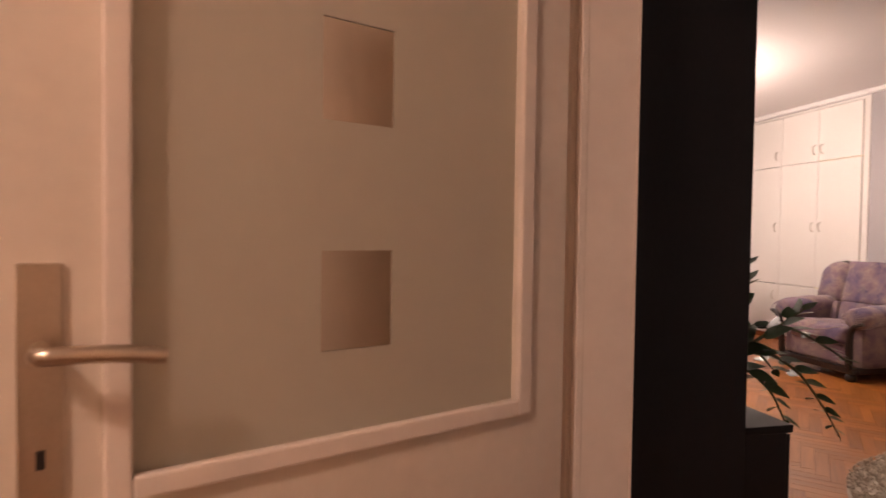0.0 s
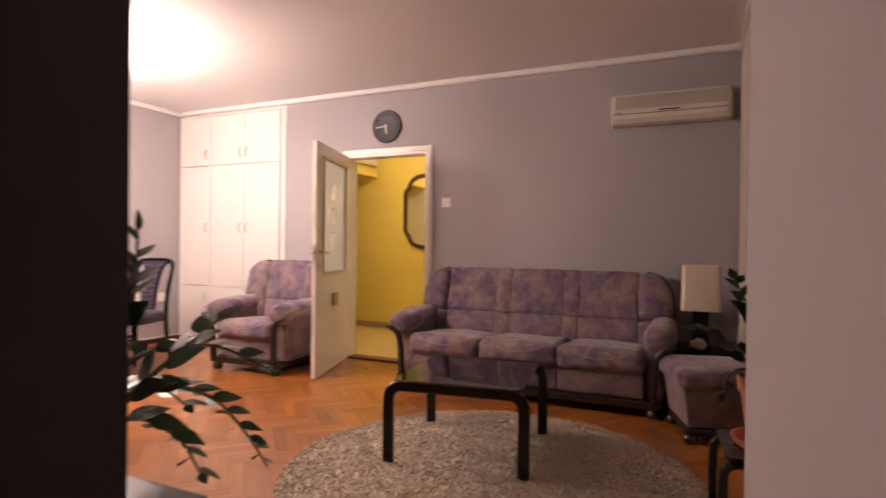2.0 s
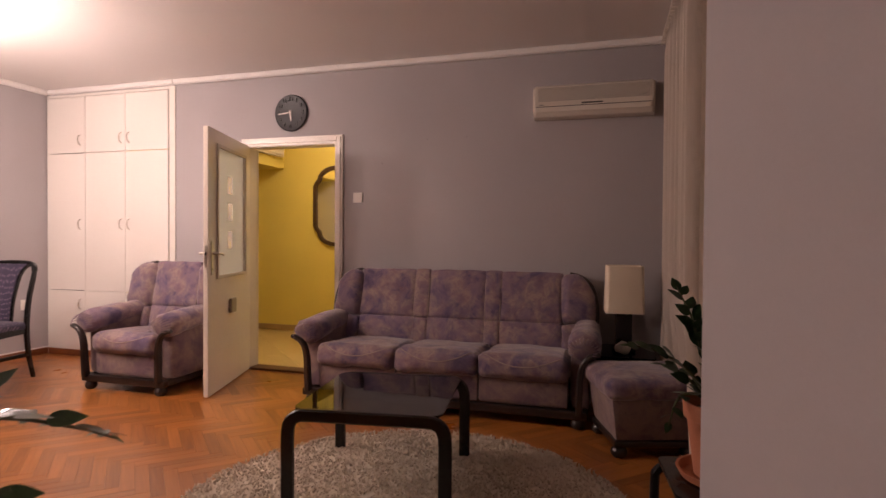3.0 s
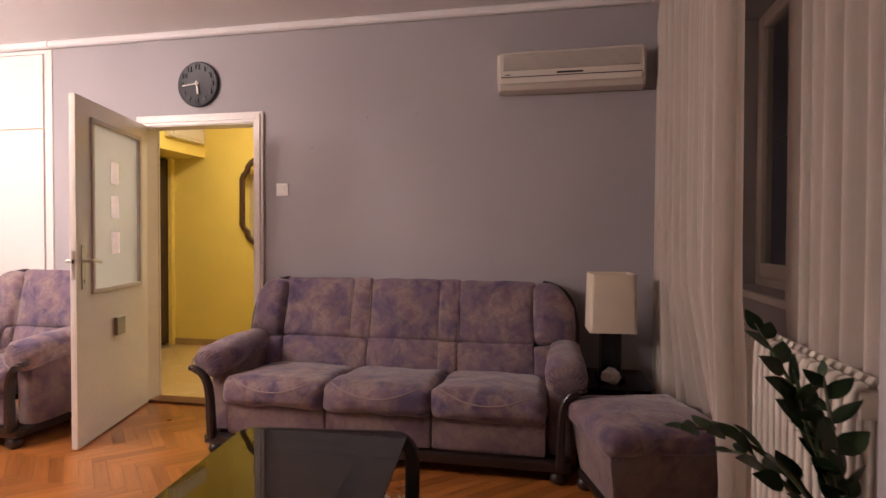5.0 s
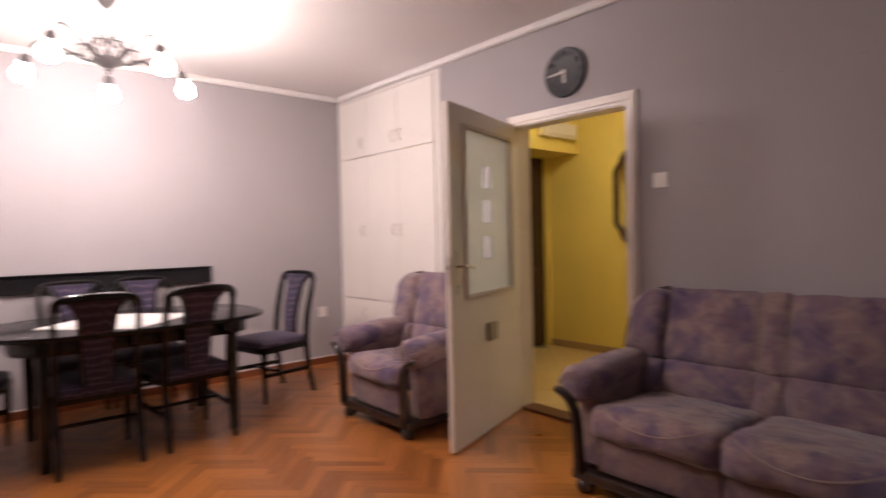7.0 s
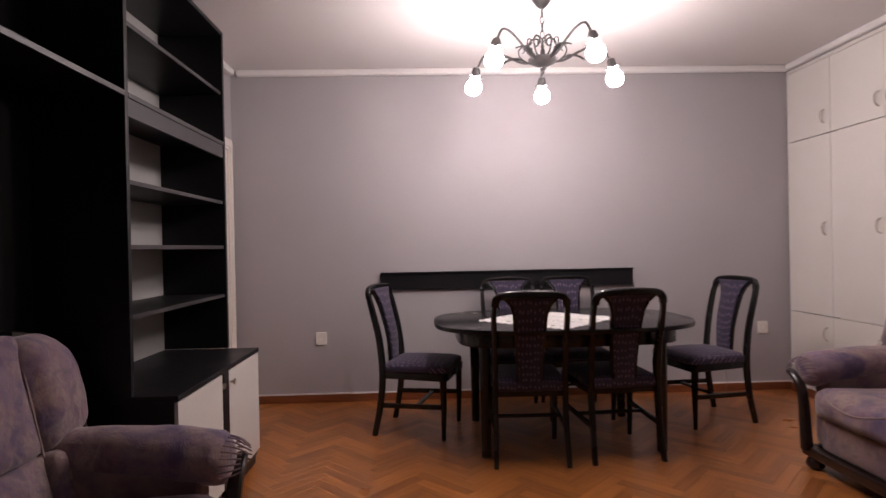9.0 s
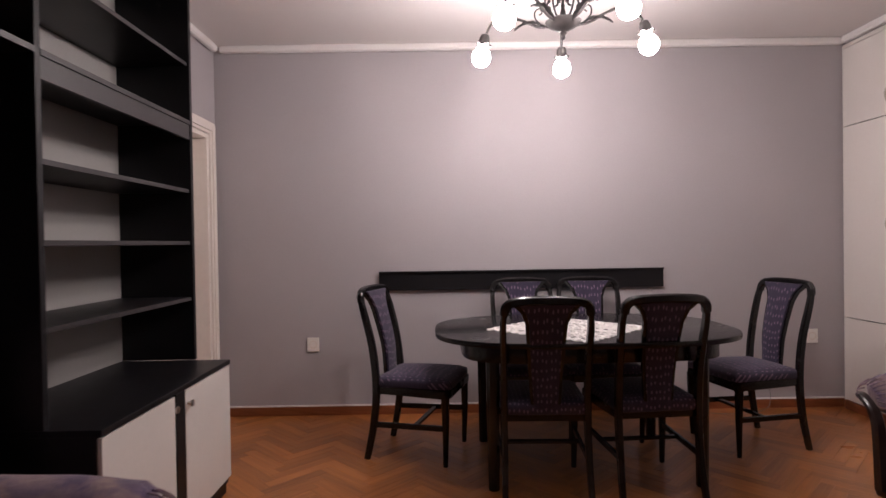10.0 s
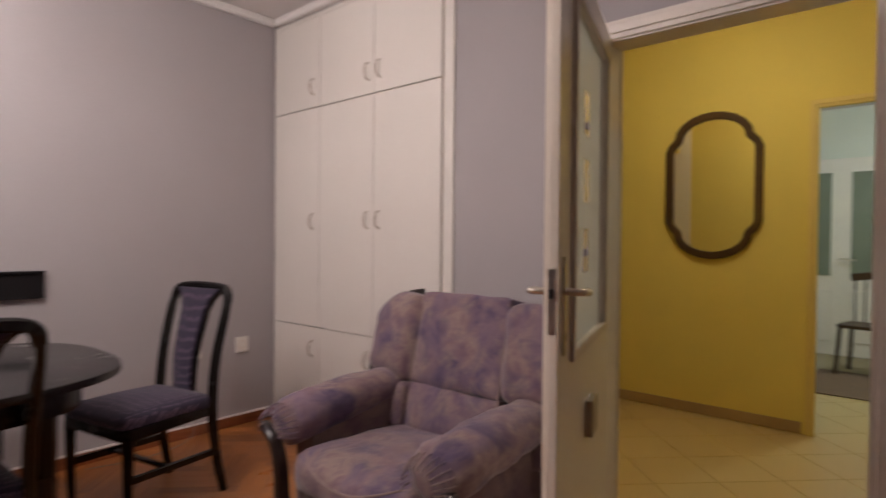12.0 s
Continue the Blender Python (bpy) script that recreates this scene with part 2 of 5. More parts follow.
MIRROR = mat("silvered_mirror", (0.86, 0.86, 0.84), 0.02, metal=1.0, var=0.01, bump=0.0)
BULBGLOW = glow_mat("lit_bulb", (1.0, 0.80, 0.66), BULB)
HALLGLOW = glow_mat("hall_lamp_glow", (1.0, 0.78, 0.50), HALL)
KITCHENGLOW = glow_mat("kitchen_lamp_glow", (0.97, 1.0, 0.90), KITCHEN)
CORRIDORGLOW = glow_mat("corridor_lamp_glow", (1.0, 0.65, 0.47), CORRIDOR)


def seat_fabric():
    """Dark violet upholstery with rows of small pale dashes."""
    m, nt, p = nodes_of("violet_dashed_upholstery")
    tc = nt.nodes.new("ShaderNodeTexCoord")
    br = nt.nodes.new("ShaderNodeTexBrick")
    br.inputs["Color1"].default_value = (0.025, 0.018, 0.044, 1); br.inputs["Color2"].default_value = (0.033, 0.023, 0.053, 1)
    br.inputs["Mortar"].default_value = (0.022, 0.017, 0.042, 1); br.inputs["Scale"].default_value = 30.0
    v = nt.nodes.new("ShaderNodeTexVoronoi"); v.voronoi_dimensions = "2D"; v.inputs["Scale"].default_value = 1.0; v.inputs["Randomness"].default_value = 0.35
    sp = nt.nodes.new("ShaderNodeSeparateXYZ"); cb_ = nt.nodes.new("ShaderNodeCombineXYZ"); yz = nt.nodes.new("ShaderNodeMath")
    kx = nt.nodes.new("ShaderNodeMath"); kx.operation = "MULTIPLY"; kx.inputs[1].default_value = 46.0
    ky = nt.nodes.new("ShaderNodeMath"); ky.operation = "MULTIPLY"; ky.inputs[1].default_value = 27.0
    link(nt, tc.outputs["Object"], br.inputs["Vector"]); link(nt, tc.outputs["Object"], sp.inputs[0])
    link(nt, sp.outputs[1], yz.inputs[0]); link(nt, sp.outputs[2], yz.inputs[1]); link(nt, sp.outputs[0], kx.inputs[0]); link(nt, yz.outputs[0], ky.inputs[0])
    link(nt, kx.outputs[0], cb_.inputs[0]); link(nt, ky.outputs[0], cb_.inputs[1]); link(nt, cb_.outputs[0], v.inputs["Vector"])
    lt = nt.nodes.new("ShaderNodeMath"); lt.operation = "LESS_THAN"; lt.inputs[1].default_value = 0.2
    link(nt, v.outputs["Distance"], lt.inputs[0])
    mx = nt.nodes.new("ShaderNodeMix"); mx.data_type = "RGBA"; mx.inputs["B"].default_value = (0.15, 0.10, 0.155, 1)
    link(nt, lt.outputs[0], mx.inputs["Factor"]); link(nt, br.outputs["Color"], mx.inputs["A"]); link(nt, mx.outputs["Result"], p.inputs["Base Color"])
    p.inputs["Roughness"].default_value = 0.85; p.inputs["Sheen Weight"].default_value = 0.15
    return m


def curtain_fabric():
    m, nt, p = nodes_of("sheer_ivory_curtain")
    out = nt.nodes["Material Output"]
    tc = nt.nodes.new("ShaderNodeTexCoord")
    n = nt.nodes.new("ShaderNodeTexNoise"); n.inputs["Scale"].default_value = 60; n.inputs["Detail"].default_value = 4
    mp = nt.nodes.new("ShaderNodeMapping"); mp.inputs["Scale"].default_value = (4, 4, 0.25)
    link(nt, tc.outputs["Object"], mp.inputs["Vector"]); link(nt, mp.outputs[0], n.inputs["Vector"])
    ramp = nt.nodes.new("ShaderNodeValToRGB")
    ramp.color_ramp.elements[0].color, ramp.color_ramp.elements[1].color = (0.78, 0.70, 0.63, 1), (0.90, 0.83, 0.76, 1)
    link(nt, n.outputs["Fac"], ramp.inputs[0]); link(nt, ramp.outputs[0], p.inputs["Base Color"])
    p.inputs["Roughness"].default_value = 0.9
    tl = nt.nodes.new("ShaderNodeBsdfTranslucent"); link(nt, ramp.outputs[0], tl.inputs["Color"])
    ms = nt.nodes.new("ShaderNodeMixShader"); ms.inputs[0].default_value = 0.3
    tr = nt.nodes.new("ShaderNodeBsdfTransparent")
    ms2 = nt.nodes.new("ShaderNodeMixShader"); ms2.inputs[0].default_value = 0.12
    link(nt, p.outputs[0], ms.inputs[1]); link(nt, tl.outputs[0], ms.inputs[2])
    link(nt, ms.outputs[0], ms2.inputs[1]); link(nt, tr.outputs[0], ms2.inputs[2]); link(nt, ms2.outputs[0], out.inputs[0])
    return m


SEATFAB = seat_fabric()
CURTAIN = curtain_fabric()


# ---- mesh helpers ----
def mesh_of(name, bm, material, smooth=False, angle=None):
    me = bpy.data.meshes.new(name)
    bmesh.ops.recalc_face_normals(bm, faces=bm.faces)
    bm.to_mesh(me)
    bm.free()
    me.materials.append(material)
    if smooth:
        for p in me.polygons:
            p.use_smooth = True
        if angle:
            me.set_sharp_from_angle(angle=radians(angle))
    return me


def thing(name, x, y, z=0.0, rz=0.0, label="", category="", group=""):
    ob = new(name)
    ob.empty_display_size = 0.1
    ob.matrix_basis = pose(x, y, z, 0, 0, rz)
    return tagged(ob, label, category, group)


def part(name, bm, material, parent=None, label="", smooth=False, angle=40):
    ob = new(name, mesh_of(name, bm, material, smooth, angle))
    ob.parent = parent
    return tagged(ob, label)


def piece(name, me, parent, m):
    ob = new(name, me)
    ob.parent = parent
    ob.matrix_basis = m
    return ob


def box(x0, x1, y0, y1, z0, z1, bevel=0.0, bm=None, seg=2):
    own = bm is None or bevel > 0
    b = bmesh.new() if own else bm
    ret = bmesh.ops.create_cube(b, size=1.0, matrix=Matrix.LocRotScale(((x0 + x1) / 2, (y0 + y1) / 2, (z0 + z1) / 2), None, (abs(x1 - x0), abs(y1 - y0), abs(z1 - z0))))
    if bevel > 0:
        bmesh.ops.bevel(b, geom=b.edges[:], offset=bevel, segments=seg, affect="EDGES", profile=0.6)
    if bm is not None and own:
        join(bm, b)
        return bm
    return b


def join(bm, other, m=None):
    me = bpy.data.meshes.new("tmp")
    if m is not None:
        other.transform(m)
    other.to_mesh(me)
    other.free()
    bm.from_mesh(me)
    bpy.data.meshes.remove(me)
    return bm


def wallmesh(axis, at, thick, u0, u1, z0, z1, holes=()):
    """A wall across the axis, from at to at + thick, with rectangular openings (u0, u1, z0, z1) through it."""
    us = sorted({u0, u1, *[h[0] for h in holes], *[h[1] for h in holes]})
    zs = sorted({z0, z1, *[h[2] for h in holes], *[h[3] for h in holes]})
    solid = {}
    for i in range(len(us) - 1):
        for j in range(len(zs) - 1):
            uc, zc = (us[i] + us[i + 1]) / 2, (zs[j] + zs[j + 1]) / 2
            solid[i, j] = not any(h[0] < uc < h[1] and h[2] < zc < h[3] for h in holes)
    bm = bmesh.new()
    a, b = at, at + thick

    def quad(*pts):
        bm.faces.new([bm.verts.new(p if axis == "x" else (p[1], p[0], p[2])) for p in pts])
    for (i, j), s in solid.items():
        if not s:
            continue
        p0, p1, q0, q1 = us[i], us[i + 1], zs[j], zs[j + 1]
        for c in (a, b):
            quad((c, p0, q0), (c, p1, q0), (c, p1, q1), (c, p0, q1))
        if not solid.get((i - 1, j)):
            quad((a, p0, q0), (b, p0, q0), (b, p0, q1), (a, p0, q1))
        if not solid.get((i + 1, j)):
            quad((a, p1, q0), (b, p1, q0), (b, p1, q1), (a, p1, q1))
        if not solid.get((i, j - 1)):
            quad((a, p0, q0), (b, p0, q0), (b, p1, q0), (a, p1, q0))
        if not solid.get((i, j + 1)):
            quad((a, p0, q1), (b, p0, q1), (b, p1, q1), (a, p1, q1))
    bmesh.ops.remove_doubles(bm, verts=bm.verts, dist=1e-5)
    return bm


def structure(name, bm, material, label="", category="", smooth=False):
    ob = new(name, mesh_of(name, bm, material, smooth, 40 if smooth else None))
    return tagged(ob, label, category, "", "structure")


def sweep(points, w, d, closed=False, bm=None, n=0, up=(0, 0, 1), taper=None):
    """A bar along points: a rectangle w by d, or a round of radius w with n sides."""
    bm = bm or bmesh.new()
    pts = [Vector(p) for p in points]
    rings = []
    for i, p in enumerate(pts):
        a = pts[i - 1] if (i or closed) else p
        b = pts[(i + 1) % len(pts)] if (i < len(pts) - 1 or closed) else p
        t = (b - a).normalized()
        u = Vector(up)
        if abs(t.dot(u)) > 0.95:
            u = Vector((0, 1, 0)) if abs(t.y) < 0.9 else Vector((1, 0, 0))
        s = t.cross(u).normalized()
        v = s.cross(t).normalized()
        k = taper(i / max(1, len(pts) - 1)) if taper else 1.0
        if n:
            ring = [p + (s * math.cos(q) + v * math.sin(q)) * w * k for q in [2 * math.pi * j / n for j in range(n)]]
        else:
            c = min(w, d) * 0.22
            hw, hd = w / 2 * k, d / 2 * k
            ring = [p + s * x + v * y for x, y in ((-hw + c, -hd), (hw - c, -hd), (hw, -hd + c), (hw, hd - c), (hw - c, hd), (-hw + c, hd), (-hw, hd - c), (-hw, -hd + c))]
        rings.append([bm.verts.new(q) for q in ring])
    m = len(rings[0])
    last = len(rings) if closed else len(rings) - 1
    for i in range(last):
        r0, r1 = rings[i], rings[(i + 1) % len(rings)]
        for j in range(m):
            bm.faces.new((r0[j], r0[(j + 1) % m], r1[(j + 1) % m], r1[j]))
    if not closed:
        bm.faces.new(rings[0][::-1])
        bm.faces.new(rings[-1])
    return bm


def smoothline(ctrl, n=6):
    """Points of a smooth line through the control points."""
    c = [Vector(p) for p in ctrl]
    c = [2 * c[0] - c[1]] + c + [2 * c[-1] - c[-2]]
    out = []
    for i in range(1, len(c) - 2):
        for k in range(n):
            t = k / n
            out.append(0.5 * (2 * c[i] + (c[i + 1] - c[i - 1]) * t + (2 * c[i - 1] - 5 * c[i] + 4 * c[i + 1] - c[i + 2]) * t * t + (3 * c[i] - c[i - 1] - 3 * c[i + 1] + c[i + 2]) * t ** 3))
    out.append(c[-2])
    return out


def puff(hx, hy, hz, r=0.05, n=9, top=0.02, front=0.0, crumple=0.006, seed=0.0, m=None):
    """A soft rounded block of half sizes hx, hy, hz, swollen on top (z) and in front (-x), slightly crumpled."""
    b = bmesh.new()
    bmesh.ops.create_cube(b, size=2.0)
    bmesh.ops.subdivide_edges(b, edges=b.edges[:], cuts=n, use_grid_fill=True)
    h = Vector((hx, hy, hz))
    for v in b.verts:
        p = v.co.copy()
        q = Vector((p.x * hx, p.y * hy, p.z * hz))
        inner = Vector([max(-(h[i] - r), min(h[i] - r, q[i])) for i in range(3)])
        d = q - inner
        w = inner + (d.normalized() * r if d.length > 1e-6 else d)
        fall = (1 - p.x * p.x) * (1 - p.y * p.y)
        w.z += top * fall * (1 if p.z > 0 else -0.3) * abs(p.z)
        w.x -= front * (1 - p.y * p.y) * (1 - p.z * p.z) * (1 if p.x < 0 else -0.3) * abs(p.x)
        w += Vector([noise.noise(Vector((w.x, w.y, w.z)) * 9 + Vector((seed, i * 7.1, seed * 2))) for i in range(3)]) * crumple
        v.co = w
    if m is not None:
        b.transform(m)
    return b


def turned(profile, n=24, m=None):
    """A body of revolution round z from (radius, height) pairs."""
    b = bmesh.new()
    rings = [[b.verts.new((r * math.cos(2 * math.pi * j / n), r * math.sin(2 * math.pi * j / n), z)) for j in range(n)] for r, z in profile]
    for a, c in zip(rings, rings[1:]):
        for j in range(n):
            b.faces.new((a[j], a[(j + 1) % n], c[(j + 1) % n], c[j]))
    b.faces.new(rings[0][::-1])
    b.faces.new(rings[-1])
    if m is not None:
        b.transform(m)
    return b


def outline_slab(pts, z0, z1, bevel=0.0):
    """A slab with the plan outline pts between two heights."""
    b = bmesh.new()
    f = b.faces.new([b.verts.new((x, y, z0)) for x, y in pts])
    ret = bmesh.ops.extrude_face_region(b, geom=[f])
    for v in ret["geom"]:
        if isinstance(v, bmesh.types.BMVert):
            v.co.z = z1
    if bevel:
        es = [e for e in b.edges if abs(e.verts[0].co.z - e.verts[1].co.z) < 1e-6]
        bmesh.ops.bevel(b, geom=es, offset=bevel, segments=2, affect="EDGES", profile=0.6)
    return b


# ---- the large structure ----
E_, N_, W_, S_, H_ = 6.66, 7.06, 2.155, 1.364, 2.64   # living room: east, north, west and south wall faces, ceiling

structure("wall_east", wallmesh("x", E_, 0.12, 0.75, N_, 0, H_, [(3.83, 4.715, 0, 1.99), (5.496, 7.055, 0.0, 2.585)]), WALL, "mauve-grey painted wall behind the sofa", "wall")
structure("wall_north", wallmesh("y", N_, 0.15, 1.98, E_ + 0.12, 0, H_), WALL, "mauve-grey painted wall behind the dining table", "wall")
structure("wall_west_entry", wallmesh("x", 1.90, 0.10, 0.75, 2.274, 0, H_, [(1.19, 2.00, 0, 2.0)]), WALL, "mauve-grey painted wall round the entry", "wall")
structure("wall_west", wallmesh("x", 1.90, W_ - 1.90, 2.275, N_, 0, H_, [(6.13, 6.93, 0, 2.0)]), WALL, "mauve-grey painted wall behind the black wall unit", "wall")
structure("wall_south_pier", wallmesh("y", 0.75, S_ - 0.75, 2.151, 3.955, 0, H_), WALL, "mauve-grey wall pier beside the curtained window", "wall")
structure("wall_south_corner", box(2.002, 2.15, 0.75, 1.14, 0, H_), WALL, "mauve-grey wall corner beside the entry", "wall")
structure("wall_south_window", wallmesh("y", 0.72, 0.22, 3.955, E_, 0, H_, [(4.30, 6.28, 0.965, 2.32)]), WALL, "mauve-grey outer wall with the window opening", "wall")
structure("ceiling", box(-0.4, 12.2, -1.3, N_ + 0.15, H_, H_ + 0.1), CEIL, "white painted ceiling", "ceiling")


def cove(name, pts):
    """A small coved strip under the ceiling along pts."""
    return structure(name, sweep(pts, 0.05, 0.05), MOULD, "narrow white cove moulding under the ceiling", "trim")


zc = H_ - 0.026
cove("cove_east", [(E_ - 0.026, 1.215, zc), (E_ - 0.026, 5.49, zc)])
cove("cove_cupboard", [(E_ - 0.030, 5.495, zc), (E_ - 0.030, N_ - 0.06, zc)])
cove("cove_north", [(W_ + 0.06, N_ - 0.026, zc), (E_ - 0.03, N_ - 0.026, zc)])
cove("cove_west", [(W_ + 0.026, 2.0, zc), (W_ + 0.026, N_ - 0.06, zc)])
cove("cove_south", [(2.21, S_ + 0.026, zc), (3.952, S_ + 0.026, zc)])


def skirting(name, x0, x1, y0, y1):
    structure("baseboard_" + name, box(x0, x1, y0, y1, 0.062, 0.072, 0.002), MOULD, "thin white strip over the wooden skirting", "baseboard")


skirting("north", W_, E_ - 0.02, N_ - 0.013, N_ - 0.001)
skirting("east_a", E_ - 0.013, E_ - 0.001, 1.4, 3.77)
skirting("east_b", E_ - 0.013, E_ - 0.001, 4.78, 5.49)
skirting("south", W_, 3.952, S_ + 0.001, S_ + 0.013)


def moulding(name, x0, x1, y0, y1):
    b = box(x0, x1, y0, y1, 0.0, 0.062, 0.004)
    uv = b.loops.layers.uv.new("UVMap")
    for f in b.faces:
        for lp in f.loops:
            c = lp.vert.co
            lp[uv].uv = (c.x + c.y, c.z + (c.x - c.y) * 0.1)
    structure("trim_" + name, b, QUARTER, "red-brown stained wooden skirting", "trim")


moulding("north", W_, E_ - 0.02, N_ - 0.018, N_ - 0.001)
moulding("east_a", E_ - 0.018, E_ - 0.001, 1.4, 3.77)
moulding("east_b", E_ - 0.018, E_ - 0.001, 4.78, 5.49)
moulding("cupboard", E_ - 0.046, E_ - 0.024, 5.50, N_ - 0.05)

# window in the south wall, night outside
win = structure("window_1", box(4.30, 6.28, 0.74, 0.80, 0.965, 1.005, 0.004), WINDOWPAINT, "white-painted window with a dark night outside", "window")
for x0, x1 in ((4.30, 5.29), (5.29, 6.28)):
    fr = bmesh.new()
    for a in ((x0, x0 + 0.07, 1.005, 2.32), (x1 - 0.07, x1, 1.005, 2.32), (x0 + 0.07, x1 - 0.07, 1.005, 1.075), (x0 + 0.07, x1 - 0.07, 2.25, 2.32)):
        box(a[0], a[1], 0.745, 0.80, a[2], a[3], 0.006, bm=fr)
    s = part("window_sash", fr, WINDOWPAINT, win)
    part("pane", box(x0 + 0.07, x1 - 0.07, 0.77, 0.776, 1.075, 2.25), GLASS_CLEAR, s)
part("window_sill", box(4.20, 6.38, 0.80, 0.955, 0.93, 0.96, 0.006), WINDOWPAINT, win, "white painted window sill")
structure("backdrop", box(2.5, 8.0, -6.0, -5.9, -3, 8), mat("night_darkness", (0.004, 0.004, 0.006), 1.0), "dark night outside the window", "backdrop")


def casing(name, axis, face, out, u0, u1, top, w=0.075, mat_=None):
    """A stepped architrave round an opening u0..u1 on a wall face, standing out by out."""
    b = bmesh.new()
    for d, o in ((0.0, out), (0.018, out * 1.6)):
        lo, hi = sorted((face, face + (o if d else out)))
        for a0, a1, z0, z1 in ((u0 - w + d, u0 - (0.02 if d else 0.0), 0, top + w - d), (u1 + (0.02 if d else 0.0), u1 + w - d, 0, top + w - d), (u0 - (0.02 if d else 0), u1 + (0.02 if d else 0), top + (0.02 if d else 0.0), top + w - d)):
            if axis == "x":
                box(lo, hi, a0, a1, z0, z1, 0.004, bm=b)
            else:
                box(a0, a1, lo, hi, z0, z1, 0.004, bm=b)
    return structure(name, b, mat_ or CASING, "white enamelled door architrave", "trim")


def lining(name, x0, x1, y0, y1, top, t=0.03):
    b = bmesh.new()
    box(x0, x1, y0, y0 + t, 0, top, 0.004, bm=b)
    box(x0, x1, y1 - t, y1, 0, top, 0.004, bm=b)
    box(x0, x1, y0 + t, y1 - t, top - t, top, 0.004, bm=b)
    return structure(name, b, CASING, "white enamelled door lining", "trim")


casing("trim_hall_door", "x", E_, -0.018, 3.85, 4.70, 1.985, 0.072)
lining("trim_hall_lining", E_ - 0.004, E_ + 0.124, 3.832, 4.714, 1.988, 0.010)
casing("trim_hall_back", "x", E_ + 0.12, 0.018, 3.85, 4.70, 1.985, 0.072)
casing("trim_north_door", "x", W_, 0.018, 6.13, 6.93, 2.0, 0.085)
lining("trim_north_lining", 1.898, W_ + 0.004, 6.13, 6.93, 1.998)
casing("trim_entry_room", "x", 2.00, 0.006, 1.21, 1.98, 1.99, 0.045)
lining("trim_entry_lining", 1.885, 2.002, 1.192, 1.998, 1.998, 0.016)
casing("trim_entry_corridor", "x", 1.90, -0.016, 1.21, 1.98, 1.985, 0.08)
structure("threshold", box(E_ - 0.01, E_ + 0.13, 3.845, 4.70, -0.002, 0.018, 0.005), DOORWOOD, "worn brown wooden door threshold", "threshold")


# ---- doors ----
def leaf_door(name, x, y, rz, width, label, swing, z0, stile, grip, rows, g0=0.13):
    """A flush door with a tall frosted pane that has three clear squares; hinge at the origin, leaf along +x."""
    d = tagged(new(name), label, "door", "", "structure")
    d.matrix_basis = pose(x, y, 0, 0, 0, rz)
    t, h = 0.04, 1.985
    g1, z1 = width - stile, 1.865
    b = bmesh.new()
    for a in ((0.0, g0, 0.012, h), (g1, width, 0.012, h), (g0, g1, 0.012, z0), (g0, g1, z1, h)):
        box(a[0], a[1], -t / 2, t / 2, a[2], a[3], bm=b)
    bmesh.ops.remove_doubles(b, verts=b.verts, dist=1e-5)
    part("leaf", b, DOORPAINT, d, "aged cream-white enamelled leaf")
    # rebated edge strip on the lock side
    part("edge_strip", box(width - 0.002, width + 0.014, -t / 2 + 0.014 if swing > 0 else -t / 2, t / 2 if swing > 0 else t / 2 - 0.014, 0.012, h, 0.003), DOORPAINT, d)
    for s in (-1, 1):
        f = bmesh.new()
        y0, y1 = sorted((s * (t / 2 - 0.002), s * (t / 2 + 0.011)))
        for a in ((g0 - 0.022, g0 + 0.006, z0 - 0.022, z1 + 0.022), (g1 - 0.006, g1 + 0.022, z0 - 0.022, z1 + 0.022), (g0 + 0.006, g1 - 0.006, z0 - 0.022, z0 + 0.006), (g0 + 0.006, g1 - 0.006, z1 - 0.006, z1 + 0.022)):
            box(a[0], a[1], y0, y1, a[2], a[3], 0.004, bm=f)
        part("glazing_bead", f, HANDLEPLASTIC if name == "door_1" else CASING, d)
    cx, q = (g0 + g1) / 2, 0.055
    holes = [(cx - q, cx + q, c - 0.07, c + 0.07) for c in rows]
    pane = wallmesh("y", -0.003, 0.006, g0 - 0.001, g1 + 0.001, z0 - 0.001, z1 + 0.001, holes)
    part("frosted_pane", pane, GLASS_FROST, d, "frosted glass pane")
    for hx in holes:
        part("clear_square", box(hx[0], hx[1], -0.0025, 0.0025, hx[2], hx[3]), GLASS_SQUARE, d, "small lighter glass square")
    lx = width - 0.055
    part("latch_plate", box(width + 0.0135, width + 0.0155, -0.006, 0.012, grip - 0.10, grip + 0.06, 0.0006), METAL, d, "nickel latch plate on the edge")
    part("latch", box(width + 0.0150, width + 0.0225, -0.002, 0.008, grip - 0.012, grip + 0.012, 0.002), DARKPLASTIC, d)
    for s in (-1, 1):
        pl = part("handle_plate", box(lx - 0.02, lx + 0.02, *sorted((s * t / 2, s * (t / 2 + 0.006))), grip - 0.16, grip + 0.09, 0.002), METAL, d, "brushed nickel lock plate")
        y = s * (t / 2 + 0.05)
        part("handle", sweep(smoothline([(lx, s * t / 2, grip), (lx, y * 0.9, grip), (lx - 0.02, y, grip), (lx - 0.06, y, grip - 0.002), (lx - 0.112, y * 0.93, grip - 0.01)], 5), 0.0095, 0, n=10), METAL, pl, smooth=True)
        part("keyhole", box(lx - 0.004, lx + 0.004, *sorted((s * (t / 2 + 0.006), s * (t / 2 + 0.007))), grip - 0.125, grip - 0.105), DARKPLASTIC, pl)
    for z in (0.25, 1.7):
        part("hinge", turned([(0.007, z - 0.05), (0.008, z - 0.045), (0.008, z + 0.045), (0.007, z + 0.05)], 10, pose(0.0, -swing * t / 2, 0)), METAL, d)
    return d


